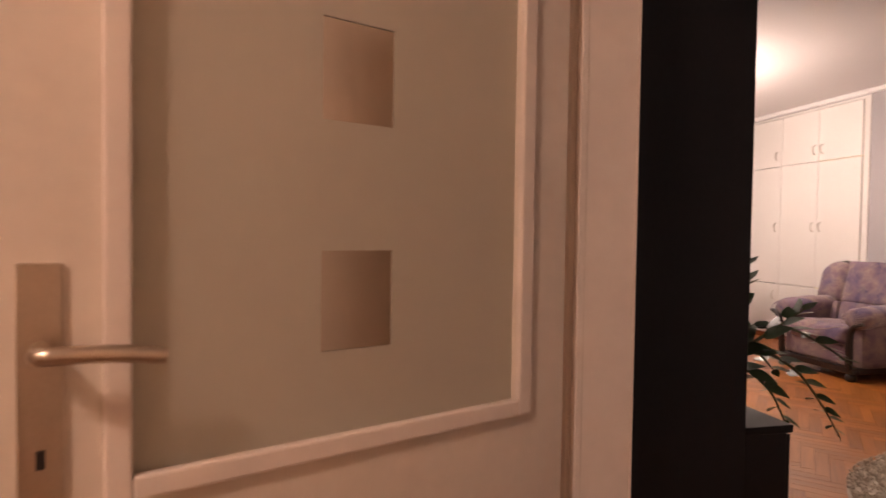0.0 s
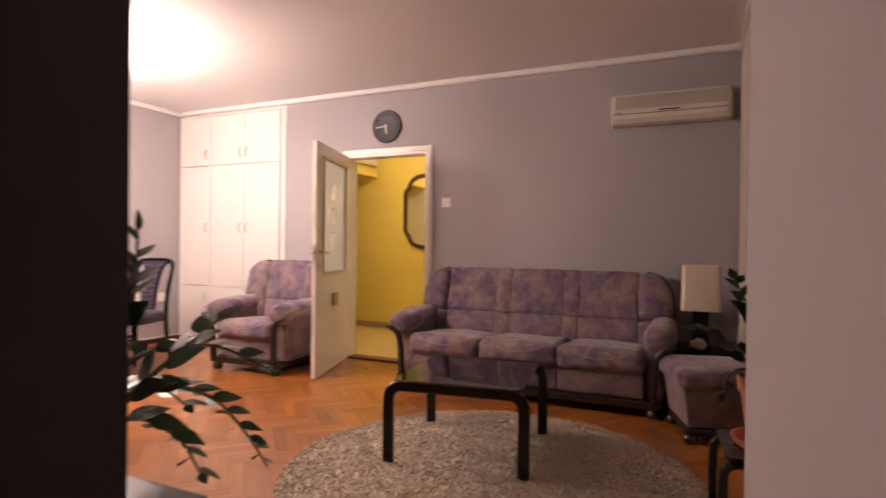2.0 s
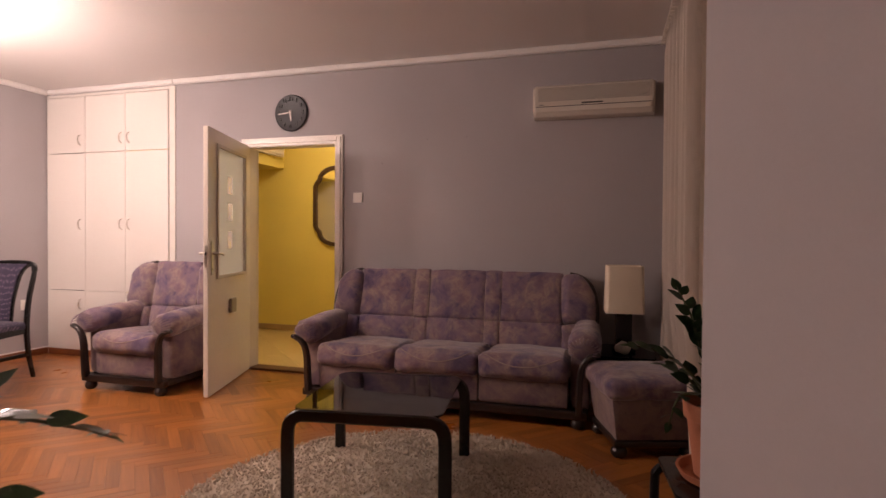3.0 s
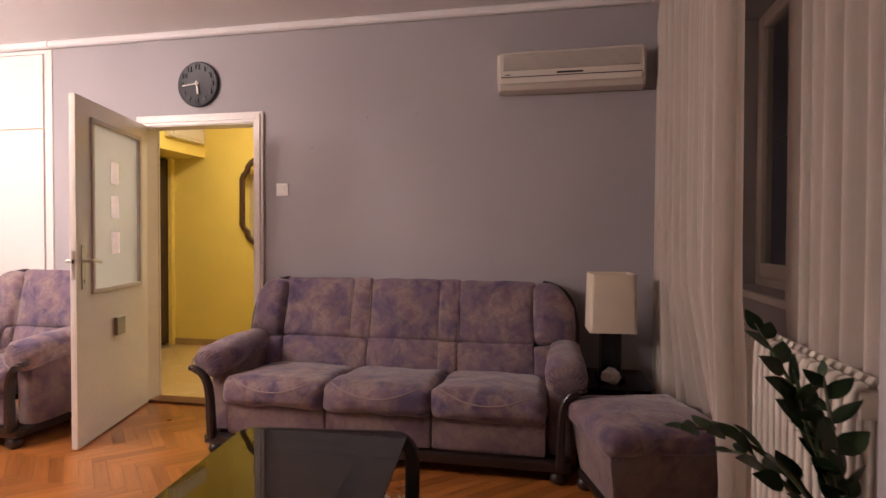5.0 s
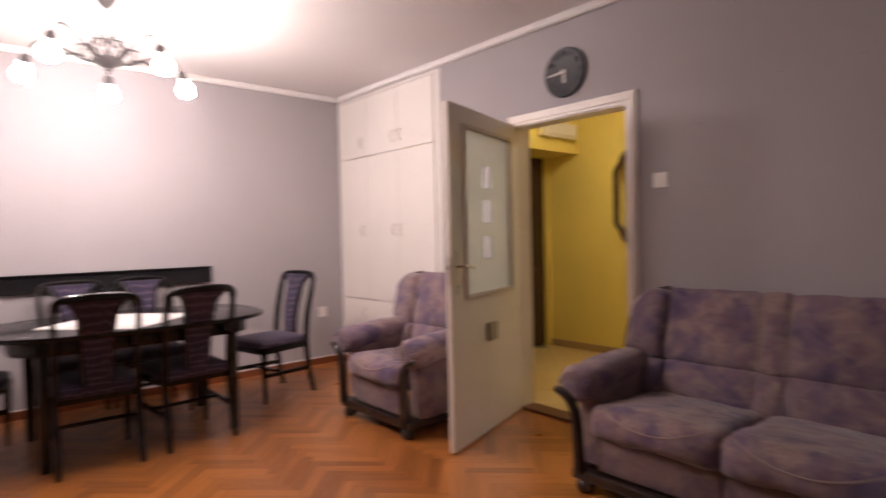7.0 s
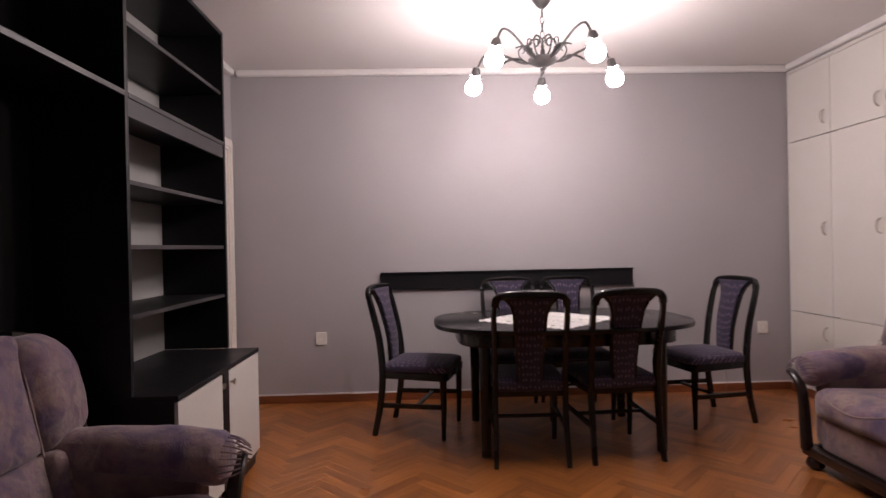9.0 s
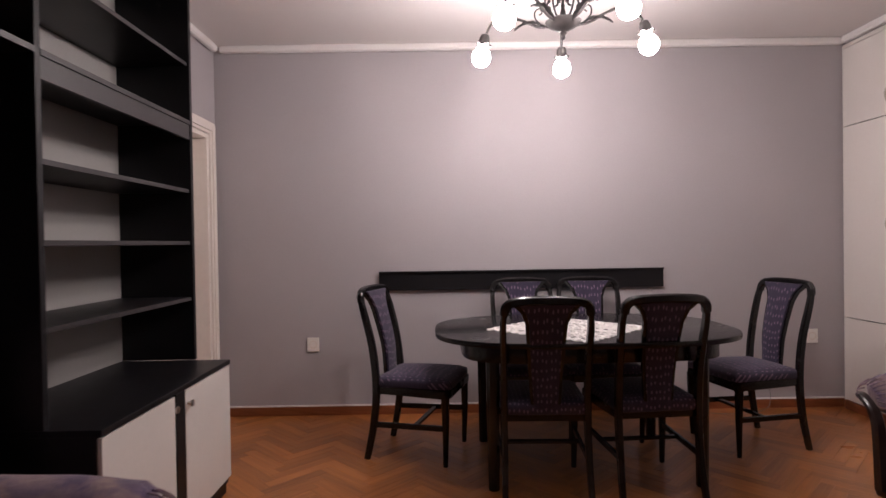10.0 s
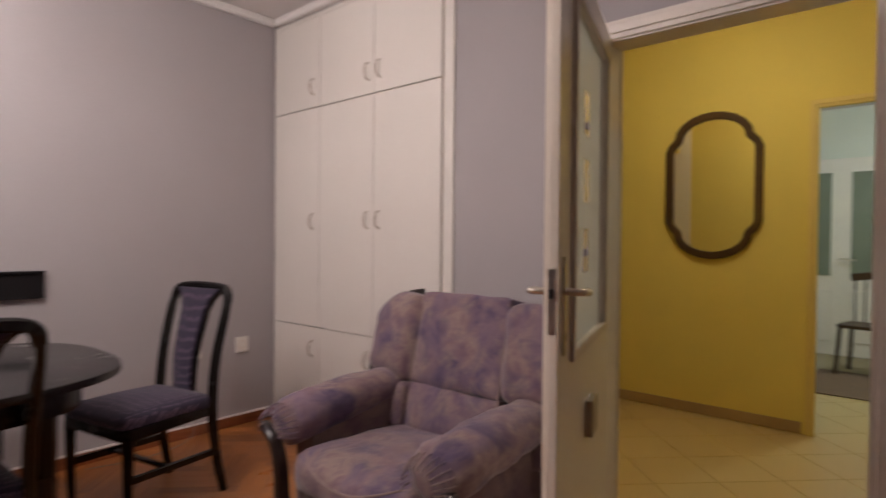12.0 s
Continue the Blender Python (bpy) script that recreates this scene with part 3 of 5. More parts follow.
HX, HY = 6.63, 4.70
d1 = leaf_door("door_1", HX, HY, math.degrees(math.atan2(4.417 - HY, 5.735 - HX)), 0.925, "open cream-white door with a frosted glass pane, at the yellow hall", 1, 0.885, 0.17, 1.06, (1.16, 1.385, 1.60))
part("vent_plate", box(0.40, 0.51, 0.02, 0.042, 0.575, 0.69, 0.004), mat("dull_steel_plate", (0.36, 0.32, 0.27), 0.4, metal=0.6, var=0.1), d1, "small square steel plate on the lower panel")
d2 = leaf_door("door_2", 1.835, 1.965, 180 + 21.4, 0.823, "open cream-white door with a frosted glass pane, at the corridor", -1, 0.893, 0.133, 1.05, (1.08, 1.40, 1.72), 0.107)
d3 = tagged(new("door_3", mesh_of("door_3", box(1.93, 1.97, 6.16, 6.90, 0.01, 1.97, 0.004), DOORPAINT)), "closed cream-white door beside the black wall unit", "door", "", "structure")

# ---- corridor at the start ----
structure("wall_corridor_west", wallmesh("x", -0.12, 0.12, -1.0, 2.48, 0, H_), BEIGE, "beige painted corridor wall", "wall")
structure("wall_corridor_north", wallmesh("y", 2.38, 0.1, 0.0, 1.90, 0, H_), BEIGE, "beige painted corridor wall", "wall")
structure("wall_corridor_south", wallmesh("y", -1.0, 0.12, 0.0, 2.1, 0, H_), BEIGE, "beige painted corridor wall", "wall")
structure("wall_corridor_east", wallmesh("x", 1.90, 0.2, -0.88, 0.75, 0, H_), BEIGE, "beige painted corridor wall", "wall")
structure("wall_corridor_lining", wallmesh("x", 1.88, 0.018, -0.86, 1.115, 0, H_), BEIGE, "beige painted corridor wall", "wall")
structure("wall_corridor_lining_north", wallmesh("x", 1.88, 0.018, 2.07, 2.375, 0, H_), BEIGE, "beige painted corridor wall", "wall")
structure("floor_corridor", box(-0.12, 1.93, -1.0, 2.48, -0.1, 0.0), mat("brown_corridor_laminate", (0.22, 0.12, 0.06), 0.4, var=0.2), "brown corridor floor", "floor")


def ceiling_lamp(x, y, glow, label):
    t = thing("ceiling_lamp", x, y, H_, 0, label, "ceiling lamp")
    part("base", turned([(0.10, -0.03), (0.11, -0.02), (0.11, 0.0)], 24), CASING, t, smooth=True)
    part("shade", turned([(0.02, -0.115), (0.08, -0.105), (0.125, -0.08), (0.145, -0.05), (0.14, -0.03)], 24), glow, t, "lit round glass shade", smooth=True)


ceiling_lamp(0.30, 0.45, CORRIDORGLOW, "lit round ceiling lamp in the corridor")

# ---- yellow hall and kitchen behind ----
HE = 8.65
structure("wall_hall_east", wallmesh("x", HE, 0.12, 2.6, 6.2, 0, H_, [(3.46, 4.27, 0, 2.04)]), YELLOW, "yellow painted hall wall with the mirror", "wall")
structure("wall_hall_west", wallmesh("x", E_ + 0.121, 0.015, 2.6, 6.2, 0, H_, [(3.83, 4.715, 0, 1.99)]), YELLOW, "yellow painted hall wall", "wall")
structure("wall_hall_north", wallmesh("y", 5.98, 0.2, E_ + 0.136, HE, 0, H_, [(7.62, 8.60, 0, 2.06)]), YELLOW, "yellow painted hall wall with the entrance door", "wall")
structure("wall_hall_bulkhead", box(E_ + 0.137, HE - 0.001, 5.60, 5.979, 2.06, H_ - 0.001), YELLOW, "yellow boxed-in beam over the entrance door", "wall")
structure("wall_hall_south", wallmesh("y", 2.6, 0.12, E_ + 0.136, HE, 0, H_), YELLOW, "yellow painted hall wall", "wall")
casing("trim_kitchen", "x", HE, -0.014, 3.48, 4.25, 2.02, 0.05, mat("yellow_painted_trim", (0.78, 0.62, 0.2), 0.5, var=0.05))
d4 = tagged(new("door_4", mesh_of("door_4", box(7.625, 8.595, 6.02, 6.07, 0.02, 2.05, 0.004), BROWNWOOD)), "closed dark brown wooden entrance door", "door", "", "structure")
for x0, x1 in ((7.72, 8.06), (8.14, 8.50)):
    for z0, z1 in ((0.2, 0.85), (1.0, 1.9)):
        part("door_panel", box(x0, x1, 6.005, 6.022, z0, z1, 0.012), BROWNWOOD, d4)
for nm, a in (("east", (HE - 0.013, HE - 0.001, 4.32, 5.975)), ("north", (E_ + 0.14, 7.60, 5.966, 5.979))):
    structure("baseboard_hall_" + nm, box(*a, 0.004, 0.075, 0.003), SKIRTTILE, "beige tiled skirting in the hall", "baseboard")
fuse = thing("fuse_box", 8.28, 5.60, 2.24, 0, "white plastic fuse box on the yellow beam", "fuse box")
part("body", box(-0.27, 0.27, -0.07, -0.001, -0.05, 0.10, 0.008), PLASTIC, fuse)
part("cover", box(-0.24, 0.24, -0.085, -0.072, -0.03, 0.08, 0.006), PLASTIC, fuse)
ceiling_lamp(7.6, 4.55, HALLGLOW, "lit round ceiling lamp in the hall")

mir = thing("wall_mirror", HE, 4.86, 1.578, 0, "mirror in a dark walnut frame with notched corners", "mirror")


def mirror_outline(hw, hh, r):
    """Arched top and bottom, notched where they meet the straight sides."""
    top = [(-hw, hh * 0.52), (-hw * 0.93, hh * 0.60), (-hw * 0.80, hh * 0.68)]
    arc = [(hw * 0.80 * math.cos(a), hh * 0.68 + (hh * 0.32) * math.sin(a)) for a in [math.pi - math.pi * i / 10 for i in range(1, 10)]]
    right = [(-x, z) for x, z in top[::-1]]
    up = top + arc + right
    return up + [(x, -z) for x, z in up[::-1]]


mo = mirror_outline(0.285, 0.475, 0.1)
part("frame", sweep([(-0.018, y, z) for y, z in mo], 0.05, 0.032, closed=True, up=(1, 0, 0)), MIRRORFRAME, mir, "dark walnut frame")
gl = bmesh.new()
gl.faces.new([gl.verts.new((-0.010, y * 0.96, z * 0.97)) for y, z in mo])
for v in bmesh.ops.extrude_face_region(gl, geom=gl.faces[:])["geom"]:
    if isinstance(v, bmesh.types.BMVert):
        v.co.x += 0.006
part("mirror_glass", gl, MIRROR, mir, "silvered mirror glass")

structure("wall_kitchen_east", wallmesh("x", 11.9, 0.12, 2.6, 5.2, 0, H_), GREENISH, "pale kitchen wall", "wall")
structure("wall_kitchen_north", wallmesh("y", 5.2, 0.12, HE + 0.12, 12.02, 0, H_), GREENISH, "pale kitchen wall", "wall")
structure("wall_kitchen_south", wallmesh("y", 2.6, 0.12, HE + 0.12, 12.02, 0, H_), GREENISH, "pale kitchen wall", "wall")
ceiling_lamp(10.3, 3.7, KITCHENGLOW, "lit round ceiling lamp in the kitchen")
bd = tagged(new("door_5", mesh_of("door_5", box(11.84, 11.895, 3.68, 4.88, 0.0, 2.1, 0.006), CASING)), "white balcony door with narrow panes in the kitchen", "door", "", "structure")
for y0, y1 in ((3.76, 3.95), (4.15, 4.37), (4.55, 4.79)):
    part("pane", box(11.828, 11.838, y0, y1, 0.85, 1.95, 0.003), mat("grey_green_pane", (0.20, 0.225, 0.19), 0.1), bd)
    part("door_panel", box(11.825, 11.842, y0, y1, 0.15, 0.7, 0.008), CASING, bd)
part("handle", sweep(smoothline([(11.83, 4.46, 1.03), (11.79, 4.46, 1.03), (11.78, 4.40, 1.03), (11.78, 4.33, 1.02)], 4), 0.01, 0, n=8), METAL, bd, smooth=True)

# ---- built-in cupboard, flush with the east wall ----
cb = thing("built_in_cupboard", E_, 6.31, 0, 0, "white laminate built-in cupboard with nine doors", "cupboard")
part("carcass", wallmesh("x", -0.012, 0.03, -0.814, 0.745, 0.0, 2.585, [(-0.75, 0.735, 0.05, 2.56)]), CUPBOARD, cb)
part("back", box(0.40, 0.42, -0.814, 0.745, 0.0, 2.585), CUPBOARD, cb)
CY = [-0.745, -0.245, 0.245, 0.732]
CZ = [0.055, 0.646, 2.001, 2.555]
for r in range(3):
    for c in range(3):
        y0, y1, z0, z1 = CY[c] + 0.002, CY[c + 1] - 0.002, CZ[r] + 0.003, CZ[r + 1] - 0.003
        dr = part("door", box(-0.022, -0.004, y0, y1, z0, z1, 0.0025), CUPBOARD, cb)
        hy = {0: y1 - 0.045, 1: y0 + 0.045, 2: y0 + 0.06}[c]
        hz = {0: z1 - 0.13, 1: 1.30, 2: z0 + 0.125}[r]
        part("handle", sweep(smoothline([(-0.022, hy, hz - 0.05), (-0.045, hy, hz - 0.035), (-0.052, hy, hz), (-0.045, hy, hz + 0.035), (-0.022, hy, hz + 0.05)], 4), 0.012, 0.007), HANDLEPLASTIC, dr, "arched plastic handle", smooth=True)
part("plinth", box(-0.018, -0.004, -0.80, 0.745, 0.002, 0.048, 0.002), CUPBOARD, cb)


# ---- upholstered suite ----
def bun_foot(x, y, parent):
    part("foot", turned([(0.030, 0.0), (0.042, 0.012), (0.046, 0.03), (0.040, 0.05), (0.032, 0.058), (0.034, 0.07)], 14, pose(x, y, 0)), DARKWOOD, parent, smooth=True)


from mathutils.bvhtree import BVHTree


def seating(name, x, y, rz, seats, inner, label):
    """A wide-armed velour seat with dark wooden trim that faces -x; inner: the width between the arms."""
    s = thing(name, x, y, 0, rz, label, "sofa" if seats > 1 else "armchair", "velour suite")
    hw = inner / 2
    aw = 0.13 if seats == 1 else 0.14
    full = hw + aw
    if seats > 1:
        s.scale = (1, 1, 0.97)
    pl = bmesh.new()
    for a in ((-0.40, -0.34, -full + 0.025, full - 0.025), (0.34, 0.40, -full + 0.025, full - 0.025), (-0.34, 0.34, -full + 0.025, -full + 0.075), (-0.34, 0.34, full - 0.075, full - 0.025)):
        box(*a, 0.062, 0.115, 0.012, bm=pl)
    part("plinth", pl, DARKWOOD, s, "dark stained wooden plinth")
    for fx in (-0.36, 0.36):
        for fy in (-full + 0.08, full - 0.08):
            bun_foot(fx, fy, s)
    w = inner / seats
    for i in range(seats):
        c = -hw + w * (i + 0.5)
        part("front_panel", puff(0.035, w / 2 - 0.003, 0.095, 0.02, 7, 0.0, 0.008, 0.002, i, pose(-0.335, c, 0.212)), UPLAIN, s, smooth=True)
        cu = part("seat_cushion", puff(0.325, w / 2 + 0.003, 0.080, 0.05, 15, 0.020, 0.022, 0.011, 3.3 * i + seats, pose(-0.090, c, 0.352, 0, 3.5, 0)), UPHOLSTERY, s, "mauve mottled velour cushion", smooth=True)
        # curved seam over the front of the cushion
        hull = BVHTree.FromBMesh(puff(0.325, w / 2 + 0.003, 0.080, 0.05, 15, 0.020, 0.022, 0.011, 3.3 * i + seats, pose(-0.090, c, 0.352, 0, 3.5, 0)))
        seam = []
        for k in range(21):
            u = k / 10 - 1
            e = radians(14 + 44 * abs(u) ** 2.2)
            inner_pt = Vector((-0.30, c + (w / 2 - 0.022) * u, 0.352))
            far = inner_pt + Vector((-math.cos(e), 0, math.sin(e))) * 0.8
            hit = hull.ray_cast(far, (inner_pt - far).normalized())
            if hit[0]:
                seam.append(hit[0] + hit[1] * 0.001)
        part("piping", sweep(seam, 0.0042, 0, n=6), PIPING, cu, smooth=True)
    # backrest: rows of pads between two wings, leaning back
    lean = 12
    ys = []
    wing = 0.22 if seats > 1 else 0.27
    span = inner + 2 * (0.13 if seats > 1 else 0.215)
    strip = 0.115 if seats > 1 else 0.0
    pw = (span - 2 * wing - strip * (seats - 1)) / seats
    yy = -span / 2 + wing
    for i in range(seats):
        ys.append((yy, yy + pw, False))
        yy += pw
        if i < seats - 1:
            ys.append((yy, yy + strip, True))
            yy += strip
    part("back_core", puff(0.05, span / 2 - 0.06, 0.24, 0.04, 5, 0.0, 0.0, 0.002, 1.0, pose(0.285, 0, 0.68, 0, lean, 0)), UPLAIN, s, smooth=True)
    for k, (y0, y1, thin) in enumerate(ys):
        c, h = (y0 + y1) / 2, (y1 - y0) / 2
        part("back_pad", puff(0.085, h + 0.010, 0.194, 0.022, 13, 0.004, 0.006 if thin else 0.016, 0.009, k * 1.7 + seats, pose(0.250, c, 0.768, 0, lean, 0)), UPHOLSTERY, s, smooth=True)
        part("lumbar_pad", puff(0.085, h + 0.010, 0.104, 0.022, 9, 0.0, 0.006 if thin else 0.014, 0.009, k * 2.9 + seats, pose(0.190, c, 0.485, 0, lean, 0)), UPHOLSTERY, s, smooth=True)
        for yq in ([y0] if thin or seats == 1 else []) + ([y1] if thin or seats == 1 else []):
            part("piping", sweep([(0.166 + 0.2126 * (z - 0.768), yq, z) for z in [0.59 + 0.045 * q for q in range(8)]], 0.0042, 0, n=6), PIPING, s, smooth=True)
    for sg in (-1, 1):
        yw = sg * (span / 2 - wing / 2)
        wg = puff(0.09, wing / 2 + 0.014, 0.190, 0.06, 14, 0.0, 0.02, 0.009, 5.1 * sg)
        for v in wg.verts:
            o = max(0.0, sg * v.co.y / (wing / 2 + 0.008))
            if v.co.z > 0:
                v.co.z -= 0.150 * o ** 2.2 * v.co.z / 0.19
            v.co.y -= sg * 0.025 * o * max(0.0, v.co.z / 0.19) ** 2
        wg.transform(pose(0.240, yw, 0.765, sg * 2, lean, -sg * 9))
        part("wing", wg, UPHOLSTERY, s, smooth=True)
        part("wing_base", puff(0.085, wing / 2 + 0.004, 0.100, 0.03, 9, 0.0, 0.015, 0.011, 7.7 * sg, pose(0.182, yw, 0.485, 0, lean, -sg * 9)), UPHOLSTERY, s, smooth=True)
        # dark wooden bow behind the wing
        yb = sg * (span / 2 + 0.022)
        bow = [(0.165, -0.020, 0.50), (0.200, 0.004, 0.60), (0.228, 0.008, 0.70), (0.250, -0.004, 0.79), (0.272, -0.030, 0.86), (0.292, -0.075, 0.912), (0.305, -0.135, 0.944), (0.312, -0.190, 0.956)]
        part("back_bow", sweep(smoothline([(bx, yb + sg * by, bz) for bx, by, bz in bow], 6), 0.026, 0.05, up=(1, 0, 0)), DARKWOOD, s, "dark stained wooden bow", smooth=True)
        # arm: side panel, rolled top, wooden front
        ya = sg * (hw + aw / 2)
        part("arm_side", puff(0.33, aw / 2 - 0.005, 0.225, 0.03, 9, 0.0, 0.0, 0.003, sg * 2.2, pose(0.015, ya, 0.335)), UPLAIN, s, smooth=True)
        roll = bmesh.new()
        n, rings = 30, []
        for q in range(15):
            u = q / 14
            xx = -0.395 + 0.62 * u + (0.0 if q else -0.004) - (0.030 if q == 1 else 0.045 if q == 2 else 0.0)
            rr = (0.110 - 0.026 * u) * (0.45 if q == 0 else 0.82 if q == 1 else 0.95 if q == 2 else 1.0)
            zz = 0.508 + 0.072 * u + 0.010 * math.sin(u * 5)
            ring = []
            for j in range(n):
                a = 2 * math.pi * j / n
                pt = Vector((xx, ya + sg * 0.022 + rr * 1.02 * math.cos(a), zz + rr * 0.86 * math.sin(a)))
                pt += Vector((0, 1, 1)) * 0.009 * noise.noise(pt * 10) + Vector((0, math.cos(a), math.sin(a))) * (0.0035 * math.sin(a * 9) if q < 3 else 0.0)
                ring.append(roll.verts.new(pt))
            rings.append(ring)
        for a, c in zip(rings, rings[1:]):
            for j in range(n):
                roll.faces.new((a[j], a[(j + 1) % n], c[(j + 1) % n], c[j]))
        roll.faces.new(rings[0]); roll.faces.new(rings[-1])
        part("arm_roll", roll, UPHOLSTERY, s, smooth=True, angle=60)
        yo = ya + sg * 0.022
        arm = smoothline([(-0.398, ya - sg * 0.004, 0.10), (-0.402, ya, 0.22), (-0.406, ya + sg * 0.004, 0.34), (-0.408, ya + sg * 0.018, 0.415), (-0.410, ya + sg * 0.048, 0.462), (-0.408, yo + sg * 0.070, 0.486), (-0.402, yo + sg * 0.098, 0.492)], 7)
        part("arm_front", sweep(arm, 0.038, 0.052, up=(1, 0, 0), taper=lambda u: 1.08 - 0.30 * u), DARKWOOD, s, "curved dark wooden arm front", smooth=True)
        # gathered pleats round the front of the roll
        pleats = bmesh.new()
        for q in range(15):
            a = radians(-20 + 220 * q / 14) if sg > 0 else radians(200 - 220 * q / 14)
            pl_ = [(-0.447 + 0.020 * k_, yo + (0.060 + 0.020 * k_ - 0.003 * k_ * k_) * math.cos(a) * 1.02, 0.508 + (0.060 + 0.020 * k_ - 0.003 * k_ * k_) * 0.86 * math.sin(a)) for k_ in range(4)]
            sweep(pl_, 0.0032, 0, bm=pleats, n=5)
        part("pleats", pleats, UPHOLSTERY, s, "gathered velour pleats", smooth=True)
    part("back_panel", puff(0.05, full - 0.03, 0.36, 0.03, 5, 0.0, 0.0, 0.002, 1.0, pose(0.335, 0, 0.49, 0, 7, 0)), UPLAIN, s, smooth=True)
    return s


seating("sofa", 6.262, 2.715, 0, 3, 1.74, "three-seat mauve mottled velour sofa with dark wooden trim")
seating("armchair", 6.085, 5.135, 0, 1, 0.56, "mauve mottled velour armchair beside the white cupboard")
seating("armchair", 2.60, 4.07, 180, 1, 0.60, "mauve mottled velour armchair in front of the black wall unit")

ot = thing("ottoman", 5.74, 1.42, 0, 17, "mauve velour box ottoman with a padded lid", "ottoman")
ot.scale = (1, 1, 0.93)
body = box(-0.25, 0.25, -0.25, 0.25, 0.10, 0.36, 0.02)
for v in body.verts:
    k = 0.86 + 0.14 * (v.co.z - 0.1) / 0.26
    v.co.x *= k
    v.co.y *= k
part("body", body, UPLAIN, ot, "pale mauve velour body", smooth=True)
part("lid", puff(0.275, 0.275, 0.06, 0.045, 13, 0.025, 0.0, 0.008, 8.8, pose(0, 0, 0.40)), UPHOLSTERY, ot, "padded mauve velour lid", smooth=True)
part("plinth", box(-0.225, 0.225, -0.225, 0.225, 0.06, 0.10, 0.012), DARKWOOD, ot)
for fx in (-0.19, 0.19):
    for fy in (-0.19, 0.19):
        bun_foot(fx, fy, ot)

# ---- coffee table, rug ----
ct = thing("coffee_table", 4.82, 2.637, 0.024, 7.5, "black bentwood coffee table with a smoked glass top", "coffee table")
for sx in (-0.345, 0.345):
    u = smoothline([(sx, -0.345, 0.0), (sx, -0.345, 0.15), (sx, -0.345, 0.30), (sx, -0.335, 0.355), (sx, -0.305, 0.385), (sx, -0.25, 0.393), (sx, 0, 0.393), (sx, 0.25, 0.393), (sx, 0.305, 0.385), (sx, 0.335, 0.355), (sx, 0.345, 0.30), (sx, 0.345, 0.15), (sx, 0.345, 0.0)], 5)
    part("leg_frame", sweep(u, 0.055, 0.032, up=(1, 0, 0)), LACQUER, ct, "black lacquered bentwood leg frame", smooth=True)
for sy in (-0.2, 0.2):
    part("cross_bar", box(-0.33, 0.33, sy - 0.022, sy + 0.022, 0.372, 0.396, 0.005), LACQUER, ct)


def rounded_rect(hx, hy, r, n=6):
    pts = []
    for cx, cy, a0 in ((hx - r, hy - r, 0), (-hx + r, hy - r, 90), (-hx + r, -hy + r, 180), (hx - r, -hy + r, 270)):
        pts += [(cx + r * math.cos(radians(a0 + 90 * i / n)), cy + r * math.sin(radians(a0 + 90 * i / n))) for i in range(n + 1)]
    return pts


part("glass_top", outline_slab(rounded_rect(0.35, 0.33, 0.06), 0.409, 0.419, 0.002), GLASS_SMOKE, ct, "smoked dark glass top")

rug = thing("rug", 4.55, 2.44, 0, 0, "round beige shaggy wool rug", "rug")
rb = bmesh.new()
rings = []
for q in range(21):
    rr = 1.0 * q / 20
    if q == 0:
        rings.append([rb.verts.new((0, 0, 0.018))])
        continue
    rings.append([rb.verts.new((rr * (1 + 0.01 * noise.noise(Vector((a, 1, 2)) * 3)) * math.cos(a), rr * (1 + 0.01 * noise.noise(Vector((a, 1, 2)) * 3)) * math.sin(a), (0.018 + 0.005 * noise.noise(Vector((rr * math.cos(a), rr * math.sin(a), 0)) * 7)) if q < 20 else 0.003)) for a in [2 * math.pi * j / 64 for j in range(64)]])
for j in range(64):
    rb.faces.new((rings[0][0], rings[1][j], rings[1][(j + 1) % 64]))
for a, c in zip(rings[1:], rings[2:]):
    for j in range(64):
        rb.faces.new((a[j], c[j], c[(j + 1) % 64], a[(j + 1) % 64]))
part("backing", rb, RUG, rug, smooth=True)
rnd = random.Random(4)
tv, tf = [], []
for i in range(15000):
    a, rr = rnd.uniform(0, 2 * math.pi), math.sqrt(rnd.random()) * 1.0
    x, y = rr * math.cos(a), rr * math.sin(a)
    la, ln, hh, wd = rnd.uniform(0, 6.28), rnd.uniform(0.006, 0.020), rnd.uniform(0.014, 0.022), rnd.uniform(0.004, 0.0075)
    b0 = len(tv)
    z0 = 0.014
    for k, (f, ww) in enumerate(((0, 1.0), (0.6, 0.95), (1.0, 0.3))):
        ox, oy = x + ln * f * f * math.cos(la), y + ln * f * f * math.sin(la)
        for g in range(3):
            ga = la + g * 2.094
            tv.append((ox + wd * ww * math.cos(ga), oy + wd * ww * math.sin(ga), z0 + hh * f - (0.003 * f * f if ln > 0.012 else 0)))
    for k in range(2):
        for g in range(3):
            p, q2 = b0 + 3 * k, b0 + 3 * k + 3
            tf.append((p + g, p + (g + 1) % 3, q2 + (g + 1) % 3, q2 + g))
    tf.append((b0 + 6, b0 + 7, b0 + 8))
me = bpy.data.meshes.new("shag")
me.from_pydata(tv, [], tf)
me.materials.append(RUG)
pile = tagged(new("shag", me), "thick uneven wool pile", "", "", "stuff")
pile.parent = rug

